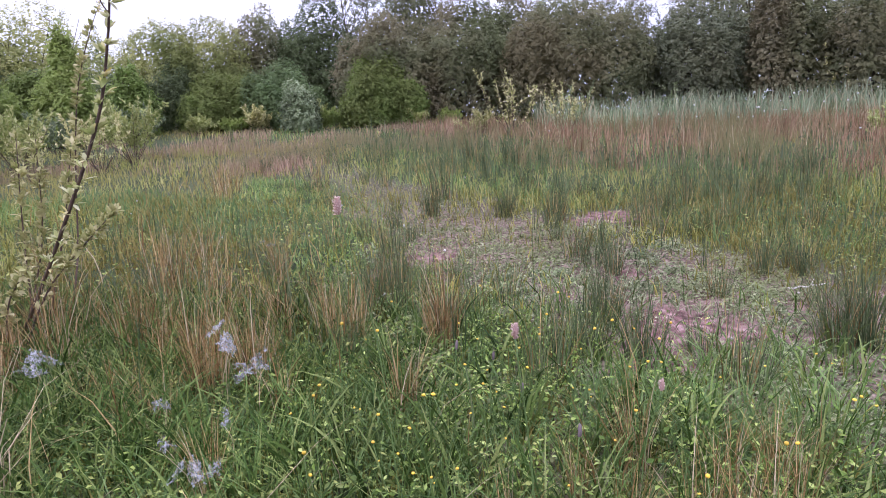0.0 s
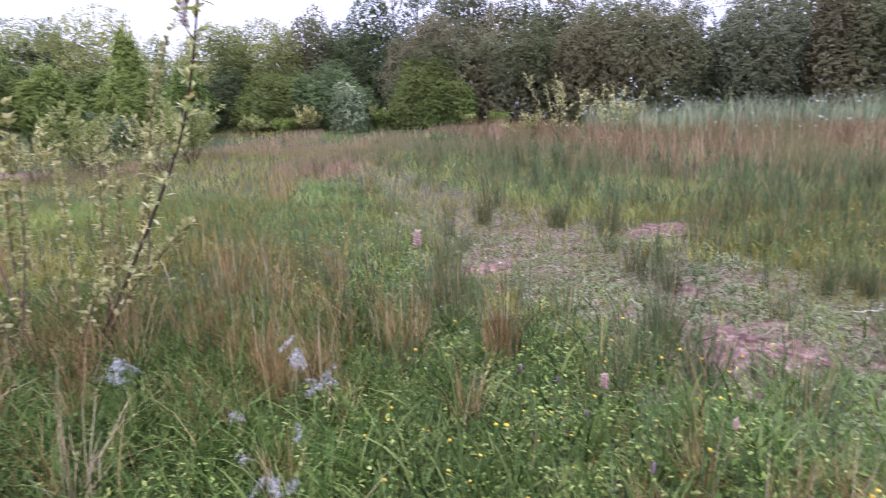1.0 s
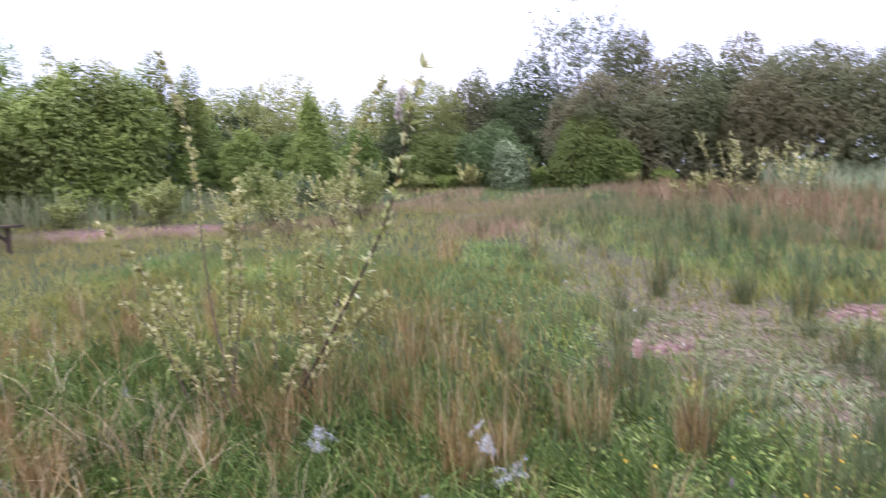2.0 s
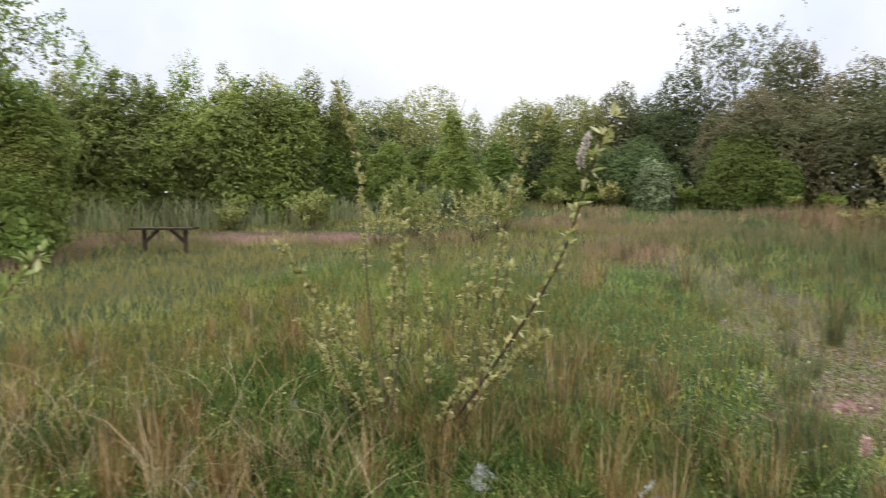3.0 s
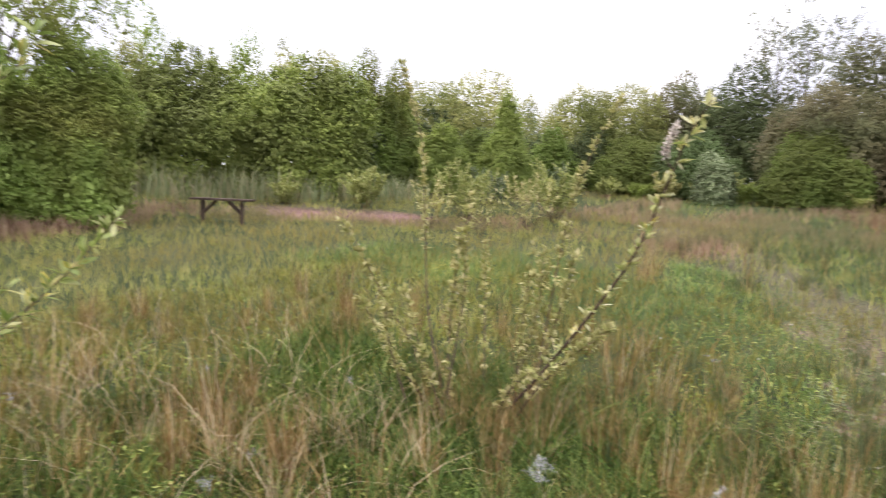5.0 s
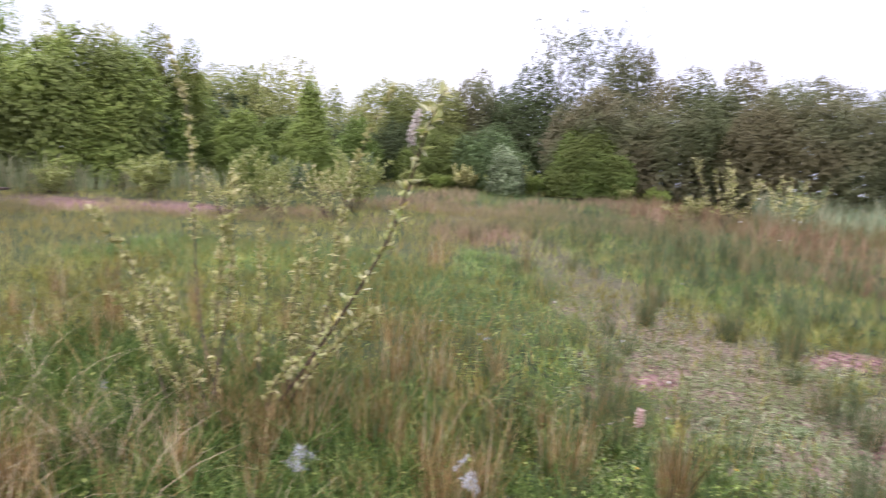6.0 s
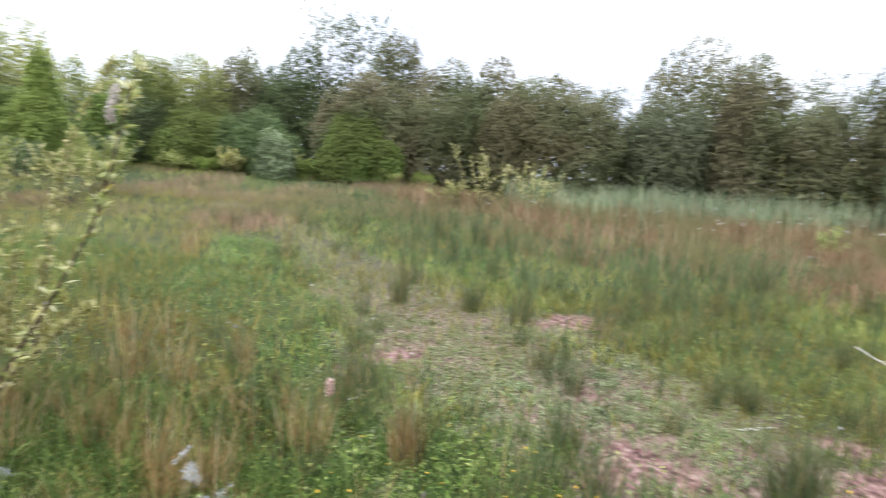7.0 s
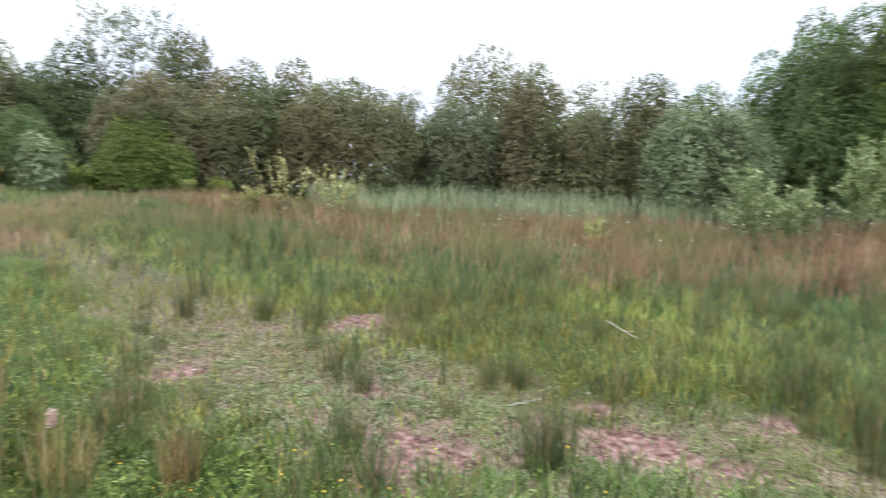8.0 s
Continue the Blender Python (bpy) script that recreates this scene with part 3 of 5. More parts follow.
plant("willow_tree", "thin grey willow with sparse upright stems", 4.69, 17.46, 1.59, 2.99, L_GREY, 7000, "airy", 0.1)
plant("willow_tree", "tall dome-shaped grey-green willow", 7.06, 17.54, 3.57, 4.56, L_OLIVEGREY, 24000, "sparse", 0.1)
plant("willow_tree", "brown-leaved upright willow beside the dome", 7.68, 15.76, 1.83, 3.81, L_BROWN, 14000, "dome", 0.04)
plant("birch_tree", "thin sparse tree showing sky through it", 10.29, 17.32, 2.25, 4.20, L_GREY, 6500, "open", 0.3)
plant("willow_tree", "low brown-leaved willow in the hedge", 8.80, 14.72, 1.76, 2.65, L_BROWN, 12000, "dome", 0.03)
plant("willow_tree", "upright olive-green willow in the hedge", 10.38, 14.42, 1.78, 3.55, L_OLIVEGREY, 13000, "dome", 0.04)
plant("white_willow", "pale silvery rounded willow", 10.67, 12.69, 2.56, 3.05, PALE, 24000, "dome", 0)
plant("willow_tree", "narrow dark willow filling the hedge", 5.55, 16.38, 2.13, 2.60, L_GREY, 13000, "dome", 0.03)
plant("alder_tree", "dark green leafy alder behind the pale willow", 14.38, 14.87, 2.77, 4.37, L_COOL, 16000, "dome", 0)
plant("alder_tree", "tall dark green leafy alder", 14.72, 13.54, 2.90, 5.30, L_COOL, 22000, "dome", 0.02)
plant("alder_tree", "very tall green leafy alder", 13.65, 11.28, 2.61, 4.84, L_COOL, 26000, "dome", 0)
plant("alder_tree", "tall green leafy alder at the hedge's end", 14.84, 10.22, 3.49, 6.02, L_GREEN, 26000, "dome", 0)
plant("alder_tree", "green leafy alder closing the hedge", 15.98, 8.78, 3.01, 5.05, L_COOL, 16000, "dome", 0)
plant("alder_tree", "fresh green bushy alder", -2.07, 16.87, 2.47, 1.81, L_GREEN, 19000, "mound", 0)
plant("willow_bush", "small pale grey-green willow bush", -4.01, 16.02, 0.95, 1.20, PALE, 5200, "mound", 0)
plant("willow_tree", "dark willow in the far hedge line", -4.33, 20.25, 2.84, 3.65, L_DARK, 19500, "dome", 0)
plant("willow_tree", "cool green willow at the foot of the hedge", -4.79, 17.37, 1.89, 1.57, L_COOL, 11000, "dome", 0)
plant("willow_tree", "grey-green rounded willow in the far hedge", -6.11, 20.11, 2.32, 3.39, L_OLIVEGREY, 15600, "dome", 0)
plant("willow_tree", "brown-tinged willow in the far hedge", -7.51, 19.00, 2.62, 2.96, L_OLIVE, 18200, "dome", 0)
plant("willow_tree", "grey-green willow beside the gap in the trees", -9.25, 19.67, 2.58, 3.18, L_OLIVE, 14300, "dome", 0)
plant("willow_tree", "leafy willow low in the far hedge", -6.62, 17.63, 2.30, 1.41, L_GREEN, 12000, "dome", 0)
plant("willow_tree", "dark bushy willow under the gap", -8.13, 17.99, 1.89, 1.78, L_DARK, 9000, "dome", 0)
plant("birch_tree", "small birch standing above the far willows", -12.31, 22.04, 1.31, 3.72, L_COOL, 3500, "spire", 0)
plant("alder_tree", "fresh green conical alder", -8.89, 14.55, 1.89, 2.53, L_BRIGHT, 18000, "cone", 0)
plant("willow_bush", "rounded yellow-green willow bush", -10.36, 13.80, 1.22, 1.87, L_BRIGHT, 9000, "mound", 0)
plant("willow_tree", "distant olive willow mass", -13.81, 17.45, 4.24, 3.47, L_OLIVE, 23400, "dome", 0)
plant("willow_tree", "distant olive-green willow mass", -12.76, 19.44, 4.15, 3.83, L_OLIVE, 20800, "dome", 0)
plant("willow_tree", "green willow beside the conical alder", -8.63, 16.64, 1.30, 1.83, L_GREEN, 8000, "mound", 0)
plant("willow_tree", "low green willow before the olive mass", -10.44, 15.46, 1.42, 1.71, L_GREEN, 8000, "mound", 0)
plant("willow_tree", "green willow beside the sallow", -11.67, 13.79, 1.33, 1.56, L_GREEN, 8500, "dome", 0)
plant("birch_tree", "green bushy birch reaching the ground", -11.0, 4.62, 2.15, 2.80, L_BIRCH, 38000, "tall", 0.03)
plant("birch_tree", "tall slender birch with airy twigs", -12.07, 4.60, 2.95, 5.36, L_BIRCH, 14500, "open", 0.35)
plant("birch_tree", "green birch bush at the meadow's edge", -11.6, 3.05, 2.71, 3.30, L_BIRCH, 27000, "tall", 0.14)
plant("birch_tree", "green birch beyond the meadow's edge", -12.79, 1.33, 3.20, 4.29, L_BIRCH, 12000, "sparse", 0)
plant("birch_tree", "feathery young birch above the scrub", -16.03, 8.93, 2.34, 4.59, L_BIRCH, 10500, "spire", 0)
plant("sallow_tree", "broad dark leafy sallow", -14.24, 8.73, 2.99, 3.01, L_SALLOW, 26000, "dome", 0)
plant("sallow_tree", "broad rounded sallow with large leaves", -12.31, 10.76, 2.94, 3.16, L_SALLOW, 28000, "dome", 0)
plant("sallow_tree", "green sallow between birch and pond", -14.54, 7.57, 1.68, 3.02, L_OLIVE, 13000, "dome", 0)
plant("birch_tree", "airy birch top behind the sallows", -15.12, 11.18, 2.40, 4.25, L_BIRCH, 7500, "spire", 0.2)
plant("birch_tree", "small airy birch behind the sallows", -16.05, 10.73, 1.79, 3.82, L_BIRCH, 5250, "spire", 0.2)
plant("willow_tree", "green willow top behind the sallows", -14.91, 12.24, 1.15, 3.77, L_OLIVE, 5000, "dome", 0.1)
plant("willow_tree", "olive willow showing over the sallows", -14.52, 13.43, 1.70, 3.79, L_OLIVE, 7000, "dome", 0.1)
plant("birch_tree", "leafy birch beside the sallows", -12.43, 12.82, 1.7, 3.75, L_BIRCH, 12000, "tall", 0)
plant("birch_tree", "slim birch at the edge of the gap", -12.36, 14.10, 1.6, 3.55, L_BIRCH, 11000, "tall", 0)
plant("willow_tree", "green willow on the pond's far bank", -12.03, 13.19, 1.40, 2.76, L_GREEN, 9000, "mound", 0)
# Unseen filler willows, added so that dark leaves block sky showing through the hedge.
plant("willow_tree", "dense filler willow behind the front row", -0.36, 21.01, 4.22, 3.01, L_DARK, 3600, "back", 0)
plant("willow_tree", "dense filler willow deep in the hedge", 2.98, 19.83, 4.19, 2.77, L_DARK, 3600, "back", 0)
plant("willow_tree", "dense filler willow behind the dome", 6.56, 19.52, 4.36, 2.70, L_DARK, 3600, "back", 0)
plant("willow_tree", "dense filler willow behind the brown ones", 9.86, 18.13, 4.28, 2.62, L_DARK, 3600, "back", 0)
plant("willow_tree", "dense filler willow behind the pale one", 12.44, 16.51, 3.43, 3.47, L_DARK, 3600, "back", 0)
plant("willow_tree", "dense filler willow behind the tall alders", 16.06, 13.85, 4.76, 4.27, L_DARK, 3600, "back", 0)
plant("willow_tree", "dense filler willow behind the far corner", -6.89, 22.18, 5.29, 2.46, L_DARK, 3600, "back", 0)
plant("willow_tree", "dense filler willow behind the green alder", -3.09, 20.97, 3.65, 2.91, L_DARK, 3600, "back", 0)
plant("willow_tree", "dense filler sallow behind the pond", -15.75, 9.36, 4.44, 2.55, L_DARK, 3600, "back", 0)
plant("willow_tree", "dense filler sallow behind the reeds", -13.17, 11.94, 3.97, 2.63, L_DARK, 3600, "back", 0)
plant("willow_tree", "dense filler willow between pond and far hedge", -12.98, 16.17, 3.63, 2.47, L_DARK, 3600, "back", 0)
plant("willow_tree", "dense filler willow behind the conical alder", -10.89, 17.66, 4.60, 1.81, L_DARK, 3600, "back", 0)
plant("willow_tree", "dense filler willow added behind to close sky gaps", -6.17, 23.14, 5.90, 2.83, L_DARK, 2400, "back", 0)
plant("willow_tree", "dense filler willow added behind to close sky gaps", -2.24, 23.38, 6.30, 2.41, L_DARK, 2400, "back", 0)
plant("willow_tree", "dense filler willow added behind to close sky gaps", 2.61, 22.90, 6.59, 2.57, L_DARK, 2400, "back", 0)
plant("willow_tree", "dense filler willow added behind to close sky gaps", 7.48, 22.38, 6.87, 2.50, L_DARK, 2400, "back", 0)
plant("willow_tree", "dense filler willow added behind to close sky gaps", 11.96, 20.39, 6.70, 2.62, L_DARK, 2400, "back", 0)
plant("willow_tree", "dense filler willow added behind to close sky gaps", 15.68, 18.41, 6.47, 3.26, L_DARK, 2400, "back", 0)
plant("willow_tree", "dense filler willow added behind to close sky gaps", 18.90, 15.92, 6.05, 3.78, L_DARK, 2400, "back", 0)
plant("willow_tree", "dense filler willow added behind to close sky gaps", -10.37, 23.56, 7.42, 2.37, L_DARK, 2400, "back", 0)
plant("willow_tree", "dense filler willow added behind to close sky gaps", -15.54, 21.16, 7.25, 2.51, L_DARK, 2400, "back", 0)
plant("willow_tree", "dense filler willow added behind to close sky gaps", -16.88, 12.99, 5.39, 2.95, L_DARK, 2400, "back", 0)
plant("willow_tree", "dense filler willow added behind to close sky gaps", -18.11, 9.24, 4.79, 2.98, L_DARK, 2400, "back", 0)
plant("willow_tree", "dense filler willow added behind to close sky gaps", -16.90, 5.72, 3.86, 2.82, L_DARK, 2400, "back", 0)
plant("willow_tree", "dense filler willow added behind to close sky gaps", -14.80, 19.19, 5.53, 3.15, L_DARK, 2400, "back", 0)


# ---- shrubs of willow shoots ----
def shoot_leaves(line, r, leaf_len, count, start=0.25, width=0.42, spread=0.9):
    n = len(line)
    k = np.clip((start + (1 - start) * r.uniform(0, 1, count) ** 0.85) * (n - 1), 0, n - 1.001)
    i, f = k.astype(int), (k - k.astype(int))[:, None]
    at0 = line[i] * (1 - f) + line[i + 1] * f
    tang = unit(line[i + 1] - line[i])
    way = unit(tang * 0.65 + r.normal(0, spread * 0.75, (count, 3)) + [0, 0, 0.2])
    upv = unit(tang * 0.5 + [0, 0, 0.8] + r.normal(0, 0.35, (count, 3)))
    ln = leaf_len * r.uniform(0.55, 1.25, count)
    return leaves(at0, way, upv, ln, ln * width)


def shrub(label, x, y, h, spread, shoots, leaf, leaf_len, per, seed, name="willow_shrub", category="shrub", lean=(0, 0), twigs=4, bare_to=0.25):
    r = np.random.default_rng(seed)
    top = new(name)
    top.location = (x, y, float(ground(x, y)) - 0.02)
    tagged(top, label, category)
    for k in range(shoots):
        a = 2 * math.pi * (k + r.uniform(0, 0.8)) / shoots
        hh = h * r.uniform(0.55, 1.0)
        out = spread * r.uniform(0.3, 1.0)
        foot = np.array([math.cos(a), math.sin(a), 0]) * 0.05 * spread
        tip = np.array([math.cos(a) * out + lean[0] * hh, math.sin(a) * out + lean[1] * hh, hh])
        mid = foot * 0.5 + tip * 0.5 + np.array([math.cos(a), math.sin(a), 0]) * out * 0.12 + r.normal(0, 0.03, 3)
        line = curve_pts([foot, mid, tip], 6)
        stem = part("stem", tube(line, np.linspace(0.006, 0.0015, len(line)) * (0.7 + 0.3 * h), 5), TWIG, top, smooth=True)
        bits = [shoot_leaves(line, r, leaf_len, per, bare_to)]
        for b in range(twigs):
            p = line[int(len(line) * r.uniform(0.2, 0.75))]
            q = p + np.array([r.normal(0, 0.16), r.normal(0, 0.16), r.uniform(0.12, 0.32)]) * (0.5 + 0.5 * h)
            side = curve_pts([p, 0.5 * (p + q) + [0, 0, -0.02], q], 6)
            part("twig", tube(side[::3], np.linspace(0.003, 0.001, len(side[::3])), 3), TWIG, stem)
            bits.append(shoot_leaves(side, r, leaf_len, per // 3))
        part("foliage", joined(*bits), leaf, stem)
    return top


shrub("yellow-green sapling bush on the pond's bank", -9.55, 9.94, 0.90, 0.44, 10, SAPLING, 0.085, 150, 201, "sapling_bush")
shrub("small yellow-green sapling beside the bench", -10.88, 8.95, 0.59, 0.30, 7, SAPLING, 0.08, 90, 202, "sapling_bush")
shrub("airy pale willow shrub in the reddish grass", -7.15, 10.15, 1.18, 0.62, 14, SAPLING, 0.08, 85, 203, twigs=3, bare_to=0.35)
shrub("airy pale willow shrub in the meadow", -5.6, 9.8, 0.98, 0.5, 10, WILLOW, 0.075, 50, 204, twigs=1, bare_to=0.45)
shrub("thin pale willow shoots behind the leaning one", -7.0, 8.84, 0.9, 0.42, 8, WILLOW, 0.075, 50, 205, twigs=1, bare_to=0.45)
shrub("airy pale-leaved willow shrub beyond the meadow", -5.68, 10.96, 1.26, 0.68, 14, SAPLING, 0.08, 85, 213, twigs=3, bare_to=0.35)
shrub("thin pale willow shoots in the meadow", -5.69, 8.41, 0.95, 0.42, 5, WILLOW, 0.07, 34, 214, twigs=1, bare_to=0.45)
shrub("grey-green leafy willow shrub beyond the reddish grass", -7.9, 15.48, 0.95, 0.64, 10, PALE, 0.075, 120, 215)
shrub("pale leafy willow shrub near the far gap", -8.0, 12.45, 0.89, 0.63, 9, PALE, 0.075, 80, 216)
shrub("yellowish willow shrub with one tall leaning shoot before the reeds", 0.95, 13.03, 1.38, 0.66, 10, WILLOW, 0.08, 44, 206, lean=(-0.1, 0), twigs=1)
shrub("yellowish willow shrub among reddish grass", 2.05, 13.4, 1.1, 0.66, 10, WILLOW, 0.08, 40, 207, twigs=1)
shrub("upright willow shrub at the edge of the reeds", 2.44, 14.38, 0.97, 0.50, 8, PALE_SHRUB, 0.08, 40, 217, twigs=1)
shrub("low willow shrub at the edge of the reeds", 0.3, 13.57, 0.51, 0.51, 8, WILLOW, 0.075, 50, 208)
shrub("pale green willow shrub before the reeds", 8.38, 8.65, 1.51, 0.47, 10, PALE_SHRUB, 0.1, 100, 209, twigs=2)
shrub("pale bushy willow shrub in the reddish grass", 9.4, 8.76, 1.25, 0.57, 10, PALE_SHRUB, 0.1, 100, 218, twigs=2)
shrub("pale green willow shrub at the meadow's side", 10.36, 8.37, 2.02, 0.40, 10, PALE_SHRUB, 0.1, 100, 210, twigs=2)
shrub("tall pale willow shrub at the meadow's side", 11.6, 8.44, 2.06, 0.59, 10, PALE_SHRUB, 0.1, 100, 219, twigs=2)
shrub("young willow shoots standing in the reeds", 8.16, 14.6, 1.5, 0.5, 8, WILLOW, 0.08, 45, 211, twigs=1)
shrub("yellow-green willow shoots in the reed bed", 9.09, 14.2, 1.5, 0.5, 8, WILLOW, 0.08, 45, 230, twigs=1)
shrub("slim upright willow shoot in the reed bed", 4.87, 15.55, 1.20, 0.14, 3, PALE_SHRUB, 0.075, 60, 212)
shrub("slim pale willow shoot among the reeds", 10.75, 15.44, 1.41, 0.15, 3, PALE_SHRUB, 0.075, 60, 231)
shrub("small yellow-green willow in the reddish grass", 5.98, 9.67, 0.50, 0.17, 5, SAPLING, 0.07, 40, 232)
for k, (x, y, h, wide, mt) in enumerate([(-4.28, 16.29, 0.55, 0.4, SAPLING), (-3.73, 16.56, 0.72, 0.4, SAPLING), (-2.59, 16.2, 0.42, 0.5, L_BRIGHT), (-1.3, 16.3, 0.42, 0.5, SAPLING), (-5.15, 16.25, 0.7, 0.42, WILLOW), (-5.93, 16.42, 0.4, 0.5, L_BRIGHT), (-3.3, 16.2, 0.55, 0.45, L_BRIGHT), (-0.4, 16.4, 0.4, 0.5, L_BRIGHT), (-6.7, 16.1, 0.45, 0.5, SAPLING)]):
    shrub("low bushy sapling along the foot of the hedge", x, y, h, wide, 9, mt, 0.08, 110, 220 + k, "low_bush", "bush")


# ---- grass and other ground cover ----
def scatter(n, x0, x1, y0, y1, want, seed):
    """Random places in a box, kept with the chance want(x, y)."""
    r = np.random.default_rng(seed)
    x, y = r.uniform(x0, x1, n), r.uniform(y0, y1, n)
    keep = r.uniform(0, 1, n) < want(x, y)
    x, y = x[keep], y[keep]
    return np.stack([x, y, ground(x, y) - 0.01], 1), r


def fan(x, y):
    """Plan that lies before the walker: the stretch of meadow that the walk looks over."""
    a = np.degrees(np.arctan2(-(x + 0.2), y + 0.6))
    return ((a < 98) & (a > -68) & (np.hypot(x, y) > 1.0)).astype(float)


def thin_out(x, y, full=3.0, power=1.1):
    return np.clip((full / np.maximum(np.hypot(x, y), 0.1)) ** power, 0, 1)


def low_turf(x, y):
    """The strip of low herbs and turf along the near side of the track."""
    d = way_dist(x, y, [(0.22, 2.88, 0.60), (-0.57, 4.61, 0.95), (-1.65, 6.72, 0.90), (-2.42, 8.15, 0.50)]) + (vnoise(x, y, 1.5, 91) - 0.5) * 0.9
    return (1 - step01(0.5, 1.2, d)) * (1 - bare(x, y)) * fan(x, y)


def meadow(x, y):
    return fan(x, y) * (1 - 0.88 * bare(x, y)) * (1 - soil(x, y)) * (1 - 0.65 * low_turf(x, y))


def gathered(base, r, share, reach, wide):
    """Draws a share of the places together into tufts that lie about reach apart."""
    cell = np.floor(base[:, :2] / reach)
    h1 = np.sin(cell[:, 0] * 12.99 + cell[:, 1] * 78.23) * 43758.5
    h2 = np.sin(cell[:, 0] * 39.35 + cell[:, 1] * 11.14) * 24634.6
    mid = (cell + 0.5 + 0.42 * np.stack([2 * (h1 - np.floor(h1)) - 1, 2 * (h2 - np.floor(h2)) - 1], 1)) * reach
    pull = r.uniform(0, 1, len(base)) < share
    spread = mid + r.normal(0, wide, (len(base), 2))
    base[pull, :2] = spread[pull]
    base[:, 2] = ground(base[:, 0], base[:, 1]) - 0.01
    return base


def grass_layer(name, label, mat, seed, n, box, want, h, w, lean, category="grass", bend=2.0, segs=3, tufts=None):
    base, r = scatter(n, *box, want, seed)
    if tufts:
        base = gathered(base, r, *tufts)
    k = len(base)
    hh = r.uniform(*h, k) * (0.75 + 0.5 * vnoise(base[:, 0], base[:, 1], 1.1, seed % 31))
    far = 1 + 0.11 * np.hypot(base[:, 0], base[:, 1])
    shape = blades(base, hh, r.uniform(*w, k) * far, r.uniform(*lean, k), r.uniform(0, 6.283, k), r.uniform(0, 6.283, k), bend, segs)
    return stuff(name, shape, mat, label, category)


grass_layer("short_grass", "short green grass with fine mixed blades", GRASS, 301, 115000, (-6, 5, 0.8, 7), lambda x, y: meadow(x, y) * thin_out(x, y, 2.6, 1.2), (0.05, 0.16), (0.0034, 0.0066), (0.1, 0.9), segs=2, tufts=(0.8, 0.17, 0.042))
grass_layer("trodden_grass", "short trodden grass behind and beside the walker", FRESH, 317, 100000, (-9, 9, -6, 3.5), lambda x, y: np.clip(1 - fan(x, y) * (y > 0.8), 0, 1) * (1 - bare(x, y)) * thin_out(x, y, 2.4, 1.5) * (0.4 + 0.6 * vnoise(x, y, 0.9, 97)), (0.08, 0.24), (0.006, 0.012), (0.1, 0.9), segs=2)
grass_layer("meadow_grass", "olive green meadow grass towards the pond", OLIVE, 302, 200000, (-17, 6, -1.5, 20), lambda x, y: meadow(x, y) * (np.hypot(x, y) > 5) * thin_out(x, y, 5, 1.2) * (1 - 0.8 * band(x, y)), (0.08, 0.20), (0.004, 0.006), (0.1, 0.8), segs=2)
grass_layer("lush_grass", "low bright green grass between the rushes", LUSH, 303, 150000, (-5, 14, 2.5, 18), lambda x, y: fan(x, y) * np.maximum(near_edge(x, y), 0.45 * band(x, y) * step01(0.35, 0.6, vnoise(x, y, 0.7, 59))) * thin_out(x, y, 4.5, 0.9) * (1 - soil(x, y)) * (1 - 0.7 * soil(x, y - 0.22)) * (0.35 + 0.65 * vnoise(x, y, 2.1, 66)), (0.07, 0.24), (0.003, 0.006), (0.1, 0.8), segs=2, tufts=(0.4, 0.2, 0.05))
grass_layer("rush_stems", "dark green rush stems in loose tufts", RUSH, 311, 85000, (-5, 14, 2.4, 19), lambda x, y: fan(x, y) * np.maximum(np.maximum(0.9 * near_edge(x, y) * (1 - soil(x, y)) * (1 - soil(x, y - 0.2)) * (1 - soil(x, y + 0.3)), 0.12 * bare(x, y) * (1 - soil(x, y))), np.maximum(0.28 * band(x, y), 0.3 * meadow(x, y) * step01(6.5, 4.5, np.hypot(x, y)) * step01(1.6, 2.4, y))) * thin_out(x, y, 4.0, 0.8) * (0.15 + 0.85 * step01(0.35, 0.6, vnoise(x, y, 0.9, 51))), (0.22, 0.48), (0.0026, 0.0045), (0.03, 0.32), segs=2, tufts=(0.93, 0.42, 0.028))
grass_layer("green_patch", "bright green grass patch behind the shrub", LUSH, 316, 30000, (-8, -1.5, 3.8, 9), lambda x, y: meadow(x, y) * (1 - step01(0.5, 1.1, way_dist(x, y, [(-5.72, 6.03, 0.91), (-3.95, 6.49, 1.01), (-2.62, 6.24, 0.90)]) + (vnoise(x, y, 1.7, 60) - 0.5))) * 0.4, (0.10, 0.24), (0.004, 0.006), (0.1, 0.7), segs=2)
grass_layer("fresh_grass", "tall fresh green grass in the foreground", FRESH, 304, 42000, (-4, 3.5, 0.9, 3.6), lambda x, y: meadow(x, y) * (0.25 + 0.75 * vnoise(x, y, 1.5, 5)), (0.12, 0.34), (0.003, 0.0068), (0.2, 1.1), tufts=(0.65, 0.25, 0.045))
grass_layer("bright_grass", "short bright green grass blades in the foreground turf", LUSH, 319, 46000, (-1.8, 3.2, 0.95, 2.9), lambda x, y: meadow(x, y) * (0.25 + 0.75 * step01(-0.8, 0.3, x)) * (0.3 + 0.7 * step01(0.35, 0.6, vnoise(x, y, 2.0, 99))), (0.07, 0.2), (0.004, 0.0085), (0.15, 1.0), tufts=(0.5, 0.2, 0.05))
grass_layer("broad_grass", "broad bright green grass blades in the foreground", FRESH, 312, 3200, (-3.5, 2.5, 1.1, 3.2), lambda x, y: meadow(x, y) * step01(0.4, 0.6, vnoise(x, y, 1.2, 53)), (0.16, 0.36), (0.006, 0.013), (0.2, 0.9), segs=5, tufts=(0.6, 0.3, 0.04))
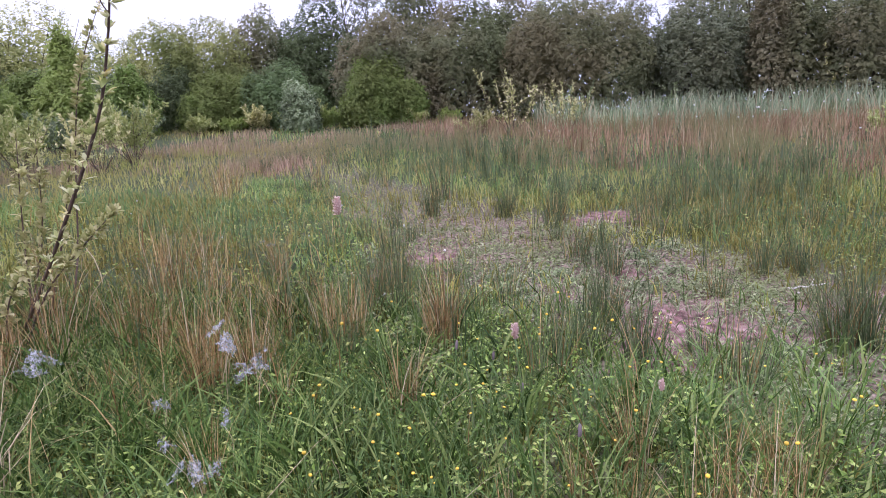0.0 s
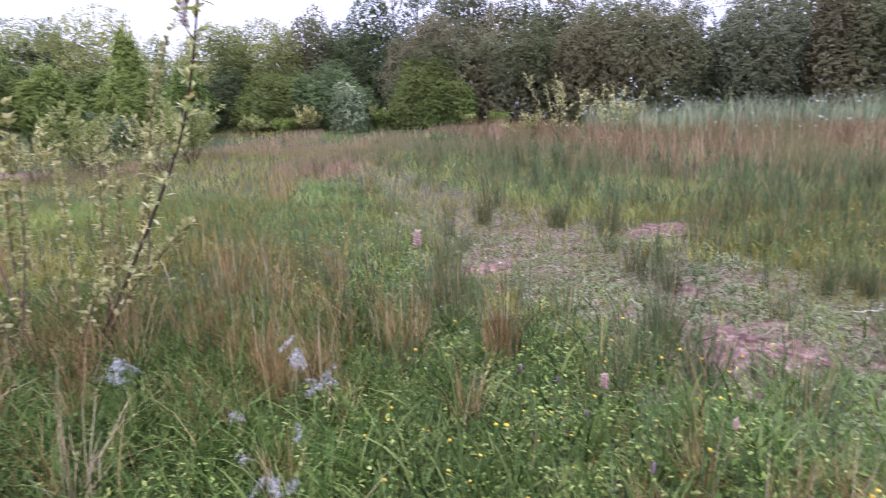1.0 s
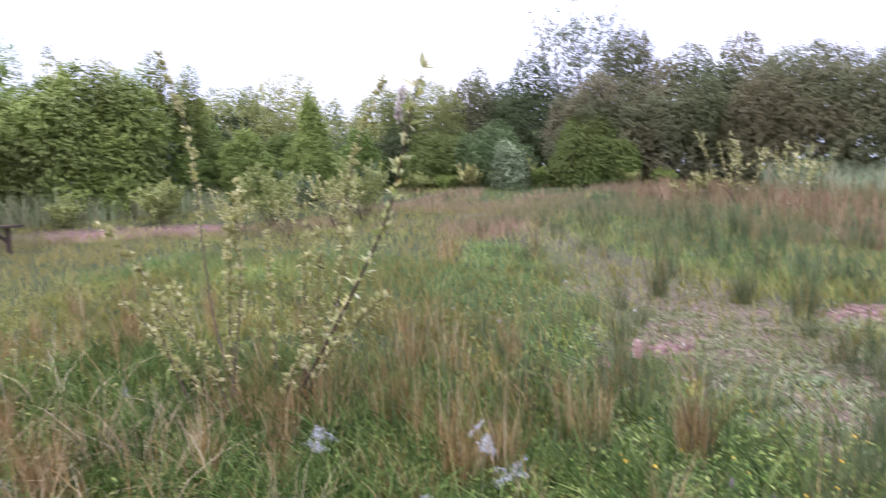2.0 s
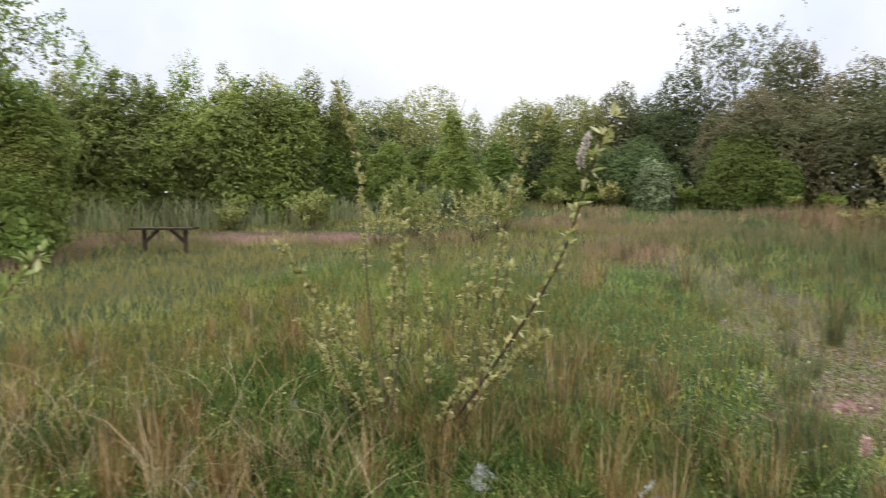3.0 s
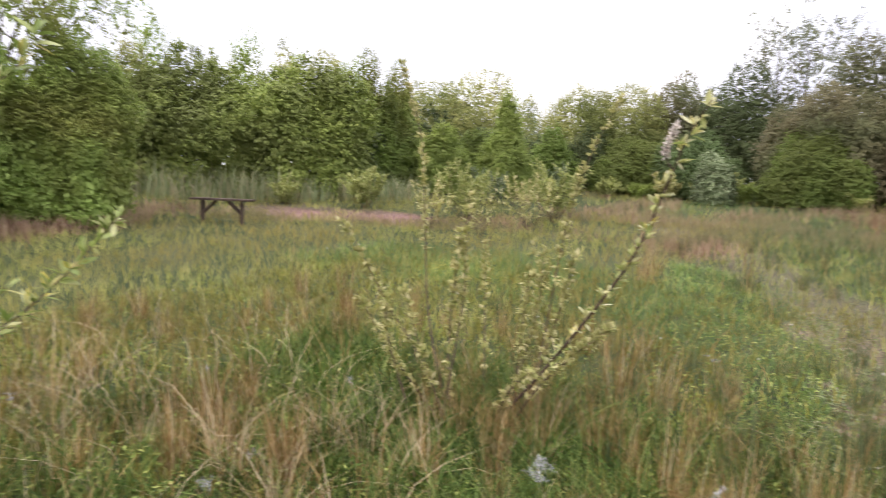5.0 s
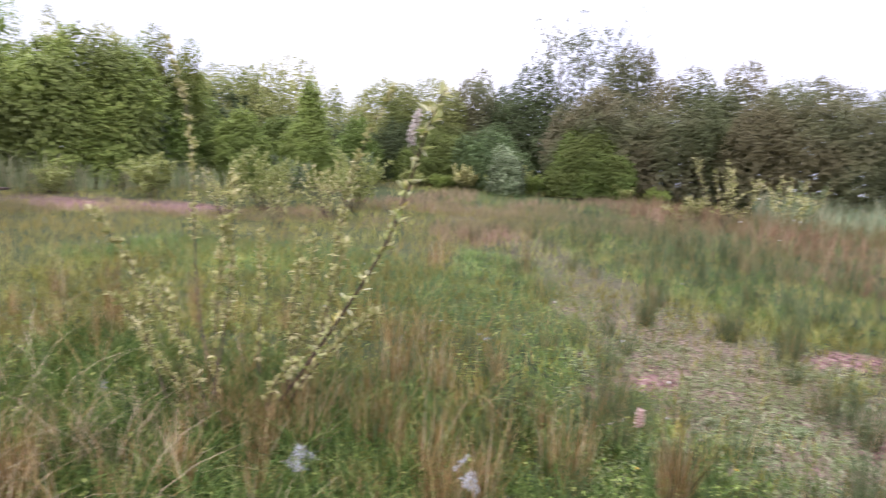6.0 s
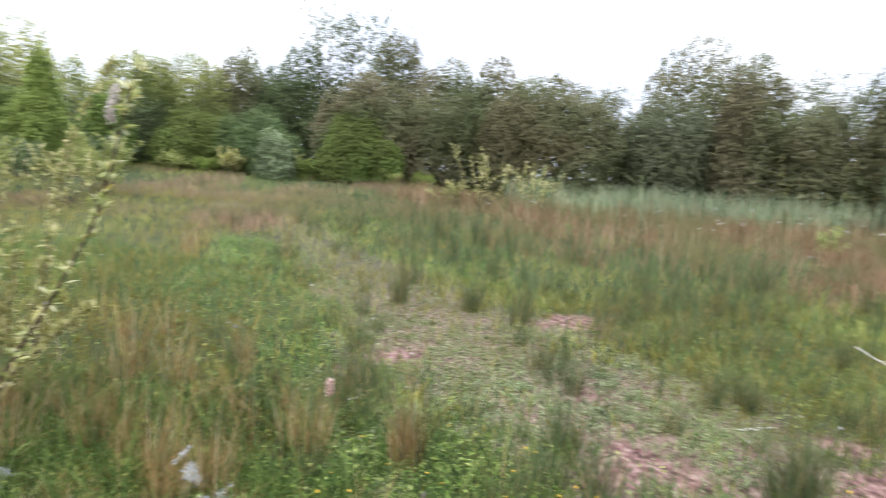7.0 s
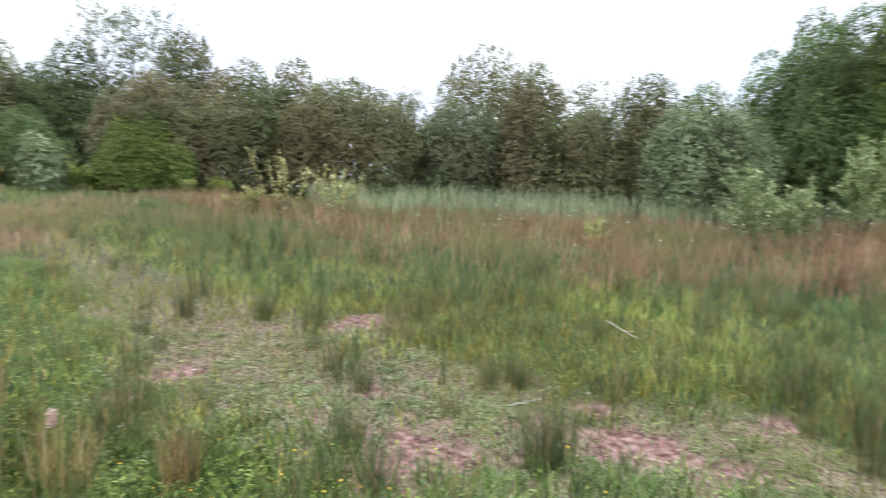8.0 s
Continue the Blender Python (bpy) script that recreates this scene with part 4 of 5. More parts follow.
grass_layer("reddish_grass", "tall reddish-brown flowering grass before the reeds", REDDISH, 305, 110000, (-7, 14, 3.5, 20), lambda x, y: fan(x, y) * band(x, y) * step01(-1.5, 0.3, x) * thin_out(x, y, 7.5, 0.6) * (0.25 + 0.75 * step01(0.3, 0.6, vnoise(x, y, 0.9, 55))), (0.22, 0.50), (0.004, 0.008), (0.02, 0.5), segs=2, tufts=(0.65, 0.33, 0.055))
grass_layer("birch_undergrowth", "brown dry stems and old grass under the birches", PINK_GRASS, 318, 15000, (-13.5, -9, 1.5, 6.5), lambda x, y: 1 - step01(0.6, 1.1, way_dist(x, y, [(-11.2, 2.2, 0.6), (-10.7, 3.6, 0.75), (-10.3, 5.0, 0.6)]) + 0.6 * (vnoise(x, y, 1.6, 62) - 0.5)), (0.12, 0.38), (0.004, 0.007), (0.05, 0.7), segs=2, tufts=(0.6, 0.3, 0.06))
grass_layer("pale_stems", "pale bleached stems standing in the reddish grass", STRAW, 315, 2000, (-5, 13, 4.5, 18), lambda x, y: fan(x, y) * band(x, y) * step01(0.0, 1.5, x), (0.3, 0.6), (0.003, 0.005), (0.05, 0.6), segs=3)
grass_layer("dry_grass", "dry tan grass stems among the green", DRY, 306, 17000, (-10, 3, 0.9, 9), lambda x, y: meadow(x, y) * step01(0.42, 0.7, vnoise(x, y, 1.3, 14) + 0.12 * (x < -1)) * thin_out(x, y, 2.7, 1.7) * (1 - 0.85 * step01(3.8, 6.0, np.hypot(x, y))) * (0.10 + 0.90 * step01(-0.5, -1.7, x)) * (1 - 0.6 * step01(2.6, 2.0, y) * step01(-2.3, -1.6, x)), (0.2, 0.48), (0.003, 0.0055), (0.05, 0.8), tufts=(0.75, 0.3, 0.035))
grass_layer("bent_straw", "long bleached grass stems bent over", STRAW, 313, 1000, (-5, 1.5, 0.9, 4.5), lambda x, y: meadow(x, y) * (0.08 + 0.92 * step01(-1.6, -2.6, x) * step01(3.2, 2.2, y)), (0.35, 0.6), (0.0025, 0.004), (0.3, 1.5), segs=5, bend=2.6)
grass_layer("pond_edge_grass", "reddish dry grass along the pond's edge", PINK_GRASS, 307, 170000, (-16, 0.5, 2.5, 19), lambda x, y: fan(x, y) * (1 - step01(0.6, 1.1, way_dist(x, y, [(-13.03, 3.58, 0.92), (-11.7, 5.23, 0.82), (-10.83, 6.54, 0.62), (-9.07, 7.23, 0.36), (-7.11, 9.08, 0.71), (-6.02, 10.32, 1.01), (-4.65, 11.24, 1.11), (-3.39, 11.19, 1.01), (-2.75, 8.46, 0.35)]))) * (1 - soil(x, y)) * 0.55 * step01(0.25, 0.55, vnoise(x, y, 0.9, 58)) + fan(x, y) * np.maximum(band(x, y) * 0.7, 1 - step01(0.6, 1.2, np.hypot(x + 3.54, (y - 10.74) * 0.7) / 1.6)) * step01(0.8, -1.0, x) * 0.7 * step01(0.35, 0.65, vnoise(x, y, 0.8, 57)), (0.08, 0.24), (0.004, 0.007), (0.05, 0.5), segs=2, tufts=(0.5, 0.3, 0.07))


def reed_bed(x, y):
    front = np.interp(x, [1.04, 2.48, 4.75, 7.76, 9.5, 12.03, 15.08], [14.73, 14.31, 14.01, 13.94, 12.14, 11.24, 9.28])
    return fan(x, y) * step01(-0.5, 0.3, y - 0.92 * front) * (1 - step01(1.8, 2.6, y - 0.92 * front)) * (x > 1.6)


grass_layer("reed_bed", "blue-green reed leaves standing upright", REED, 308, 38000, (1, 16, 7, 20), lambda x, y: reed_bed(x, y) * (0.18 + 0.82 * step01(0.38, 0.56, vnoise(x, y, 1.2, 17))), (0.4, 0.88), (0.006, 0.010), (0.03, 0.5), "reeds", segs=2)
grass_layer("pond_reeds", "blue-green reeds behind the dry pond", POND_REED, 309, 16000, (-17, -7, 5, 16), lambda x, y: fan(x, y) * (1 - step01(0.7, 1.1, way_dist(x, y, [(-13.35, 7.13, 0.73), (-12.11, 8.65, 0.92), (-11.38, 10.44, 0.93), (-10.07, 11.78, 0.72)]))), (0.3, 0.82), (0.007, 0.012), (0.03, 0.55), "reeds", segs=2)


def leaf_layer(name, label, mat, seed, n, box, want, z, length, flat, category="herbs", tufts=None, slim=(0.3, 0.6)):
    base, r = scatter(n, *box, want, seed)
    if tufts:
        base = gathered(base, r, *tufts)
    k = len(base)
    base[:, 2] += r.uniform(*z, k)
    a = r.uniform(0, 6.283, k)
    way = np.stack([np.cos(a), np.sin(a), r.uniform(-0.2, 0.9 - flat, k)], 1)
    ln = r.uniform(*length, k)
    return stuff(name, leaves(base, way, unit(np.array([0, 0, 1.0]) + r.normal(0, 0.45, (k, 3))), ln, ln * r.uniform(*slim, k)), mat, label, category)


leaf_layer("creeping_herbs", "grey-green creeping leaves over the open track", CREEP, 320, 340000, (-3, 6, 1.8, 10), lambda x, y: fan(x, y) * bare(x, y) * (1 - 0.92 * soil(x, y)) * thin_out(x, y, 4.5, 1.0) * (0.1 + 0.9 * step01(0.35, 0.6, vnoise(x, y, 4, 23))), (0.005, 0.04), (0.012, 0.032), 0.45, tufts=(0.8, 0.10, 0.024), slim=(0.26, 0.5))
leaf_layer("turf_herbs", "low green herb leaves in the turf beside the track", HERB, 325, 70000, (-3.2, 1.4, 2.2, 8.4), lambda x, y: low_turf(x, y) * (1 - soil(x, y)) * thin_out(x, y, 3.6, 1.0) * (0.3 + 0.7 * vnoise(x, y, 2.6, 93)), (0.005, 0.06), (0.014, 0.034), 0.3, tufts=(0.6, 0.12, 0.03))
grass_layer("turf_grass", "short green grass blades in the turf beside the track", LUSH, 326, 50000, (-3.2, 1.4, 2.2, 8.4), lambda x, y: low_turf(x, y) * (1 - soil(x, y)) * thin_out(x, y, 3.6, 1.0), (0.04, 0.14), (0.003, 0.005), (0.2, 1.2), segs=2, tufts=(0.6, 0.14, 0.035))
leaf_layer("blue_green_herbs", "low blue-green herb leaves in the turf beside the track", CREEP, 327, 110000, (-3.2, 1.6, 2.0, 6.0), lambda x, y: np.maximum(low_turf(x, y) * step01(-0.9, -0.2, x), 0.35 * bare(x, y) * step01(-0.4, 0.2, x)) * (1 - soil(x, y)) * thin_out(x, y, 3.6, 1.0) * step01(0.3, 0.6, vnoise(x, y, 1.9, 95)), (0.005, 0.07), (0.016, 0.036), 0.3, tufts=(0.75, 0.16, 0.035), slim=(0.35, 0.6))
leaf_layer("clover_mat", "bright green clover and herb leaves in the foreground", CLOVER_LEAF, 322, 34000, (-0.9, 3.2, 1.0, 3.3), lambda x, y: fan(x, y) * step01(-0.8, 0.2, x) * (1 - 0.9 * bare(x, y)) * (1 - soil(x, y)) * (0.35 + 0.65 * vnoise(x, y, 2.3, 71)), (0.01, 0.12), (0.015, 0.036), 0.1, tufts=(0.5, 0.1, 0.028), slim=(0.3, 0.55))
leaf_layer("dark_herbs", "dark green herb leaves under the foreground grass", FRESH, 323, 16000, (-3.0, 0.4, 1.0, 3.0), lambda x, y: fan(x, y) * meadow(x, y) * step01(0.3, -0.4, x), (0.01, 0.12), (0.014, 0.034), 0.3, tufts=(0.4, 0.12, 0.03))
grass_layer("track_grass", "short curled grey-green grass over the open track", CREEP, 314, 90000, (-3, 6, 1.8, 9), lambda x, y: fan(x, y) * bare(x, y) * (1 - 0.9 * soil(x, y)) * thin_out(x, y, 3.6, 1.2) * (0.1 + 0.9 * step01(0.35, 0.6, vnoise(x, y, 4, 23))), (0.02, 0.07), (0.003, 0.0055), (0.5, 1.5), segs=2, tufts=(0.7, 0.11, 0.022))
grass_layer("curled_mat", "dense curled grey-green blades matted over the near track", CREEP, 324, 100000, (-1.2, 5.6, 1.8, 5.6), lambda x, y: fan(x, y) * bare(x, y) * (1 - 0.97 * soil(x, y)) * thin_out(x, y, 2.9, 1.3) * (0.3 + 0.7 * step01(0.3, 0.6, vnoise(x, y, 3.1, 81))), (0.03, 0.075), (0.0045, 0.0075), (0.7, 2.2), segs=2, tufts=(0.8, 0.13, 0.03))
leaf_layer("meadow_herbs", "fresh green herb leaves under the grass", HERB, 321, 85000, (-6, 4, 0.9, 6), lambda x, y: np.maximum(meadow(x, y), 0.22 * bare(x, y) * (1 - 0.6 * soil(x, y)) * fan(x, y)) * thin_out(x, y, 2.6, 1.1) * (0.35 + 0.65 * (1 - bare(x, y))), (0.015, 0.13), (0.013, 0.034), 0.3, tufts=(0.55, 0.12, 0.032))


# ---- the willow shrub with the long leaning shoot, and the one at the meadow's side ----
def leaf_blank(seed, length, width, mat=None):
    """One oval willow leaf, folded along its midrib and a little curled."""
    r = random.Random(seed)
    curl, twist = r.uniform(-0.25, 0.35), r.uniform(-0.15, 0.15)
    s = [0.0, 0.12, 0.3, 0.55, 0.8, 1.0]
    prof = [0.06, 0.42, 0.9, 1.0, 0.62, 0.03]
    v, q = [], []
    for a, p in zip(s, prof):
        y, z = a * length, -curl * length * a * a * 0.5
        half = 0.5 * width * p
        v += [(-half, y, z + half * (0.35 + twist)), (0, y, z), (half, y, z + half * (0.35 - twist))]
    for k in range(len(s) - 1):
        o = 3 * k
        q += [(o, o + 1, o + 4, o + 3), (o + 1, o + 2, o + 5, o + 4)]
    return mesh_of("leaf", v, q, mats=(mat or WILLOW_FINE,), smooth=True)


def leaf_object_material(name, colours):
    """Leaves that are objects of their own: the tone comes from each object."""
    m, nt, make, link, out = material(name)
    info = make("ShaderNodeObjectInfo")
    tone = ramp_node(make, [(k / (len(colours) - 1), c) for k, c in enumerate(colours)])
    link(info.outputs["Random"], tone.inputs["Fac"])
    coord = make("ShaderNodeTexCoord")
    fleck = make("ShaderNodeTexNoise")
    fleck.inputs["Scale"].default_value, fleck.inputs["Detail"].default_value = 90, 4
    link(coord.outputs["Object"], fleck.inputs["Vector"])
    spread = make("ShaderNodeMapRange")
    spread.inputs["To Min"].default_value, spread.inputs["To Max"].default_value = 0.75, 1.25
    link(fleck.outputs["Fac"], spread.inputs["Value"])
    mul = make("ShaderNodeVectorMath")
    mul.operation = "SCALE"
    link(tone.outputs["Color"], mul.inputs[0])
    link(spread.outputs["Result"], mul.inputs["Scale"])
    face, thin, both = make("ShaderNodeBsdfPrincipled"), make("ShaderNodeBsdfTranslucent"), make("ShaderNodeMixShader")
    face.inputs["Roughness"].default_value = 0.5
    both.inputs["Fac"].default_value = 0.4
    link(mul.outputs["Vector"], face.inputs["Base Color"])
    link(mul.outputs["Vector"], thin.inputs["Color"])
    link(face.outputs["BSDF"], both.inputs[1])
    link(thin.outputs["BSDF"], both.inputs[2])
    link(both.outputs["Shader"], out.inputs["Surface"])
    return m


WILLOW_FINE = leaf_object_material("sallow_leaf", [(0.27, 0.32, 0.085), (0.44, 0.46, 0.16), (0.58, 0.57, 0.28), (0.69, 0.665, 0.42), (0.62, 0.52, 0.13)])
SALLOW_FINE = leaf_object_material("broad_sallow_leaf", [(0.14, 0.21, 0.045), (0.24, 0.31, 0.075), (0.36, 0.42, 0.13), (0.50, 0.52, 0.26), (0.50, 0.42, 0.07)])
BLANKS = [leaf_blank(k, 0.055 + 0.006 * (k % 3), 0.022 + 0.003 * (k % 2)) for k in range(6)]


def leaf_rosettes(line, r, stem, step, each, scale, start, blanks, end=1.0):
    """Leaves in small rosettes along a stem, each an object of its own."""
    seg = np.linalg.norm(np.diff(line, axis=0), axis=1)
    run = np.concatenate([[0], np.cumsum(seg)])
    d, turn = run[-1] * start, 0.0
    while d < run[-1] * end:
        i = min(int(np.searchsorted(run, d)) - 1, len(line) - 2)
        i = max(i, 0)
        p = line[i] + (line[i + 1] - line[i]) * ((d - run[i]) / max(seg[i], 1e-6))
        t = unit(line[i + 1] - line[i])
        turn += 2.4 + r.uniform(-0.4, 0.4)
        a = unit(np.cross(t, [0.2, 0.1, 1.0]))
        b = np.cross(t, a)
        out = a * math.cos(turn) + b * math.sin(turn)
        for k in range(each + int(r.integers(-1, 2))):
            way = Vector(unit(out * 0.75 + t * 0.5 + [0, 0, 0.25] + r.normal(0, 0.45, 3)))
            q = way.to_track_quat("Y", "Z")
            ob = new("leaf", blanks[int(r.integers(0, len(blanks)))])
            ob.parent = stem
            sc = scale * r.uniform(0.6, 1.2)
            ob.matrix_local = Matrix.LocRotScale(Vector(p + out * r.uniform(0.0, 0.012)), q @ Euler((0, r.uniform(-0.6, 0.6), 0)).to_quaternion(), (sc, sc, sc))
        d += step * r.uniform(0.7, 1.35)


def stem_of(top, corners, r0, r1, n=8):
    """A stem through places of the world, under the shrub top."""
    line = curve_pts([np.asarray(c) - np.asarray(top.location) for c in corners], n)
    return line, part("stem", tube(line, np.linspace(r0, r1, len(line)), 6), TWIG, top, smooth=True)


def fine_leaves(line, r, stem, count, length, start, mat):
    """Rosettes of small oval leaves joined into one piece of foliage."""
    k = np.clip((start + (1 - start) * r.uniform(0, 1, count)) * (len(line) - 1), 0, len(line) - 1.001)
    k = np.repeat(k, 6)
    i = k.astype(int)
    p = line[i] + (line[i + 1] - line[i]) * (k - i)[:, None]
    t = unit(line[i + 1] - line[i])
    out = np.repeat(unit(r.normal(0, 1, (count, 3))), 6, axis=0)
    way = unit(out * 0.8 + t * 0.45 + [0, 0, 0.25] + r.normal(0, 0.4, (len(k), 3)))
    upv = unit(t * 0.5 + [0, 0, 0.8] + r.normal(0, 0.4, (len(k), 3)))
    ln = length * r.uniform(0.55, 1.2, len(k))
    part("foliage", leaves(p + out * 0.008, way, upv, ln, ln * 0.5), mat, stem)


def leaning_shrub():
    r = np.random.default_rng(41)
    top = new("willow_shrub")
    top.location = (-2.23, 3.05, float(ground(-2.23, 3.05)) - 0.02)
    tagged(top, "young willow shrub with long pale-leaved leaning shoots in the grass", "shrub")
    g = float(ground(-2.23, 3.05))
    line, stem = stem_of(top, [(-2.18, 3.07, g), (-1.94, 2.94, 0.55), (-1.56, 2.73, 1.0), (-1.28, 2.59, 1.38), (-1.15, 2.51, 1.65), (-1.05, 2.41, 1.85), (-0.95, 2.3, 1.97)], 0.0105, 0.0022)
    leaf_rosettes(line, r, stem, 0.044, 6, 0.84, 0.3, BLANKS)
    # dried catkin and side shoot near the tip
    side = curve_pts([line[-14], line[-14] + np.array([-0.03, 0.0, 0.07]), np.array([-1.09, 2.41, 1.9]) - np.asarray(top.location)], 6)
    part("catkin_shoot", tube(side, np.linspace(0.003, 0.0015, len(side)), 5), TWIG, stem)
    fl = np.repeat(side[5:], 14, axis=0)
    fway = unit(r.normal(0, 1, fl.shape) + [0, 0, 0.3])
    part("catkin", leaves(fl, fway, unit(r.normal(0, 1, fl.shape)), 0.022, 0.012), CATKIN, stem, "dry pinkish-grey catkin")

    def side_shoot(corners, count, start):
        line, stem = stem_of(top, corners, 0.006, 0.0015, 7)
        fine_leaves(line, r, stem, int(count * 0.85), 0.044, start, WILLOW)

    side_shoot([(-2.26, 3.66, g), (-2.24, 3.79, 0.65), (-2.19, 3.8, 1.03), (-2.15, 3.82, 1.34), (-2.09, 3.84, 1.64), (-1.99, 3.89, 1.95), (-1.85, 3.93, 2.23)], 110, 0.3)
    side_shoot([(-2.52, 3.09, g), (-2.86, 3.33, 0.8), (-3.02, 3.47, 1.45), (-3.17, 3.6, 1.92), (-3.36, 3.71, 2.25), (-3.49, 3.73, 2.53)], 90, 0.3)
    side_shoot([(-2.47, 3.04, g), (-2.91, 3.33, 0.48), (-3.15, 3.25, 0.83), (-3.28, 3.14, 1.15), (-3.39, 3.05, 1.37)], 75, 0.2)
    side_shoot([(-2.31, 2.84, g), (-2.4, 2.92, 0.74), (-2.38, 2.93, 1.13), (-2.36, 2.94, 1.4)], 90, 0.15)
    side_shoot([(-2.14, 3.07, g), (-2.04, 3.22, 0.82), (-1.99, 3.24, 1.33)], 65, 0.2)
    side_shoot([(-2.41, 2.89, g), (-2.79, 2.9, 0.61), (-2.95, 2.77, 0.96)], 60, 0.2)
    side_shoot([(-2.04, 2.92, g), (-1.81, 2.87, 0.64), (-1.65, 2.93, 0.83), (-1.5, 2.97, 0.98)], 60, 0.2)
    side_shoot([(-2.36, 2.87, g), (-2.54, 2.84, 0.71), (-2.6, 2.75, 1.05)], 55, 0.2)
    side_shoot([(-2.29, 3.15, g), (-2.51, 3.47, 0.82), (-2.62, 3.62, 1.27)], 60, 0.2)
    side_shoot([(-2.13, 2.96, g), (-1.92, 2.77, 0.62), (-1.72, 2.67, 0.81)], 45, 0.25)
    side_shoot([(-2.05, 3.06, g), (-2.04, 3.1, 0.86), (-2.0, 3.12, 1.34)], 60, 0.3)
    side_shoot([(-2.05, 3.11, g), (-1.88, 3.17, 0.89), (-1.79, 3.2, 1.29)], 55, 0.3)
    side_shoot([(-2.35, 2.79, g), (-2.35, 2.97, 1.01), (-2.34, 2.97, 1.6)], 60, 0.35)
    side_shoot([(-2.49, 2.74, g), (-2.72, 2.77, 0.75), (-2.72, 2.74, 1.0)], 55, 0.3)


CATKIN = leaf_material("dry_catkin", [(0.52, 0.45, 0.40), (0.74, 0.67, 0.60)], glow=0.3)
leaning_shrub()


def side_shrub():
    r = np.random.default_rng(43)
    top = new("sallow_shrub")
    g = float(ground(-3.9, 0.3))
    top.location = (-3.9, 0.3, g - 0.02)
    tagged(top, "sallow shrub with large yellow-green leaves on bare brown stems", "shrub")
    blanks = [leaf_blank(20 + k, 0.085 + 0.008 * (k % 3), 0.025 + 0.004 * (k % 2), SALLOW_FINE) for k in range(5)]

    def leafy_stem(*corners):
        line, stem = stem_of(top, corners, 0.008, 0.002, 7)
        leaf_rosettes(line, r, stem, 0.043, 5, 0.92, 0.36, blanks)

    leafy_stem((-3.85, 0.3, g), (-3.3, 0.4, 1.2), (-3.09, 0.59, 1.65), (-3.03, 0.8, 1.81), (-2.98, 0.92, 1.93), (-2.94, 1.0, 2.0), (-2.92, 1.06, 2.13))
    leafy_stem((-3.85, 0.35, g), (-3.35, 0.45, 1.0), (-3.12, 0.62, 1.41), (-3.08, 0.77, 1.61), (-3.05, 0.87, 1.67))
    leafy_stem((-3.9, 0.25, g), (-3.1, 0.35, 1.6), (-2.84, 0.56, 2.13), (-2.78, 0.74, 2.23), (-2.75, 0.83, 2.27))
    leafy_stem((-3.95, 0.3, g), (-3.73, 0.66, 0.61), (-3.68, 0.84, 0.72), (-3.62, 1.03, 0.86), (-3.54, 1.24, 1.03), (-3.46, 1.42, 1.23), (-3.39, 1.58, 1.44))
    leafy_stem((-3.9, 0.35, g), (-3.52, 0.68, 0.92), (-3.48, 0.83, 1.0), (-3.43, 0.98, 1.03), (-3.38, 1.12, 1.18))
    leafy_stem((-3.8, 0.5, g), (-3.36, 0.83, 0.78), (-3.36, 0.88, 1.11), (-3.33, 0.97, 1.27))
    leafy_stem((-3.9, 0.3, g), (-3.45, 0.35, 1.0), (-3.2, 0.45, 1.4), (-3.1, 0.5, 1.5))


side_shrub()


# ---- rush clumps and dry tussocks ----
def clump(name, label, green, dry, h, spread, mats, seed, names=("green_tuft", "dry_tuft"), lean=(0.03, 0.42), w=(0.0026, 0.0044), bend=1.5):
    r = np.random.default_rng(seed)
    top = new(name)
    tagged(top, label, "rush" if "rush" in name else "grass", "rush clumps along the track" if "rush" in name else "dry tussocks in the meadow")
    for nm, n, mt in zip(names, (green, dry), mats):
        a, d = r.uniform(0, 6.283, n), np.sqrt(r.uniform(0, 1, n)) * spread
        base = np.stack([np.cos(a) * d, np.sin(a) * d, np.full(n, -0.015)], 1)
        turn = a + r.normal(0, 0.7, n)
        hh = h * r.uniform(0.45, 1.05, n)
        part(nm, blades(base, hh, r.uniform(*w, n), r.uniform(*lean, n) * (0.4 + d / spread), turn, r.uniform(0, 6.283, n), bend), mt, top)["kind"] = "stuff"
    return top


def strew(makers, places, seed):
    """Sets each made thing once and then copies them at all the places."""
    r = random.Random(seed)
    used = set()
    for k, (x, y, size) in enumerate(places):
        i = k % len(makers)
        m = pose(x, y, float(ground(x, y)), r.uniform(-4, 4), r.uniform(-4, 4), r.uniform(0, 360)) @ Matrix.Diagonal((size, size, size * r.uniform(0.85, 1.15), 1))
        if i in used:
            copy_thing(makers[i], m)
        else:
            makers[i].matrix_basis = m
            used.add(i)


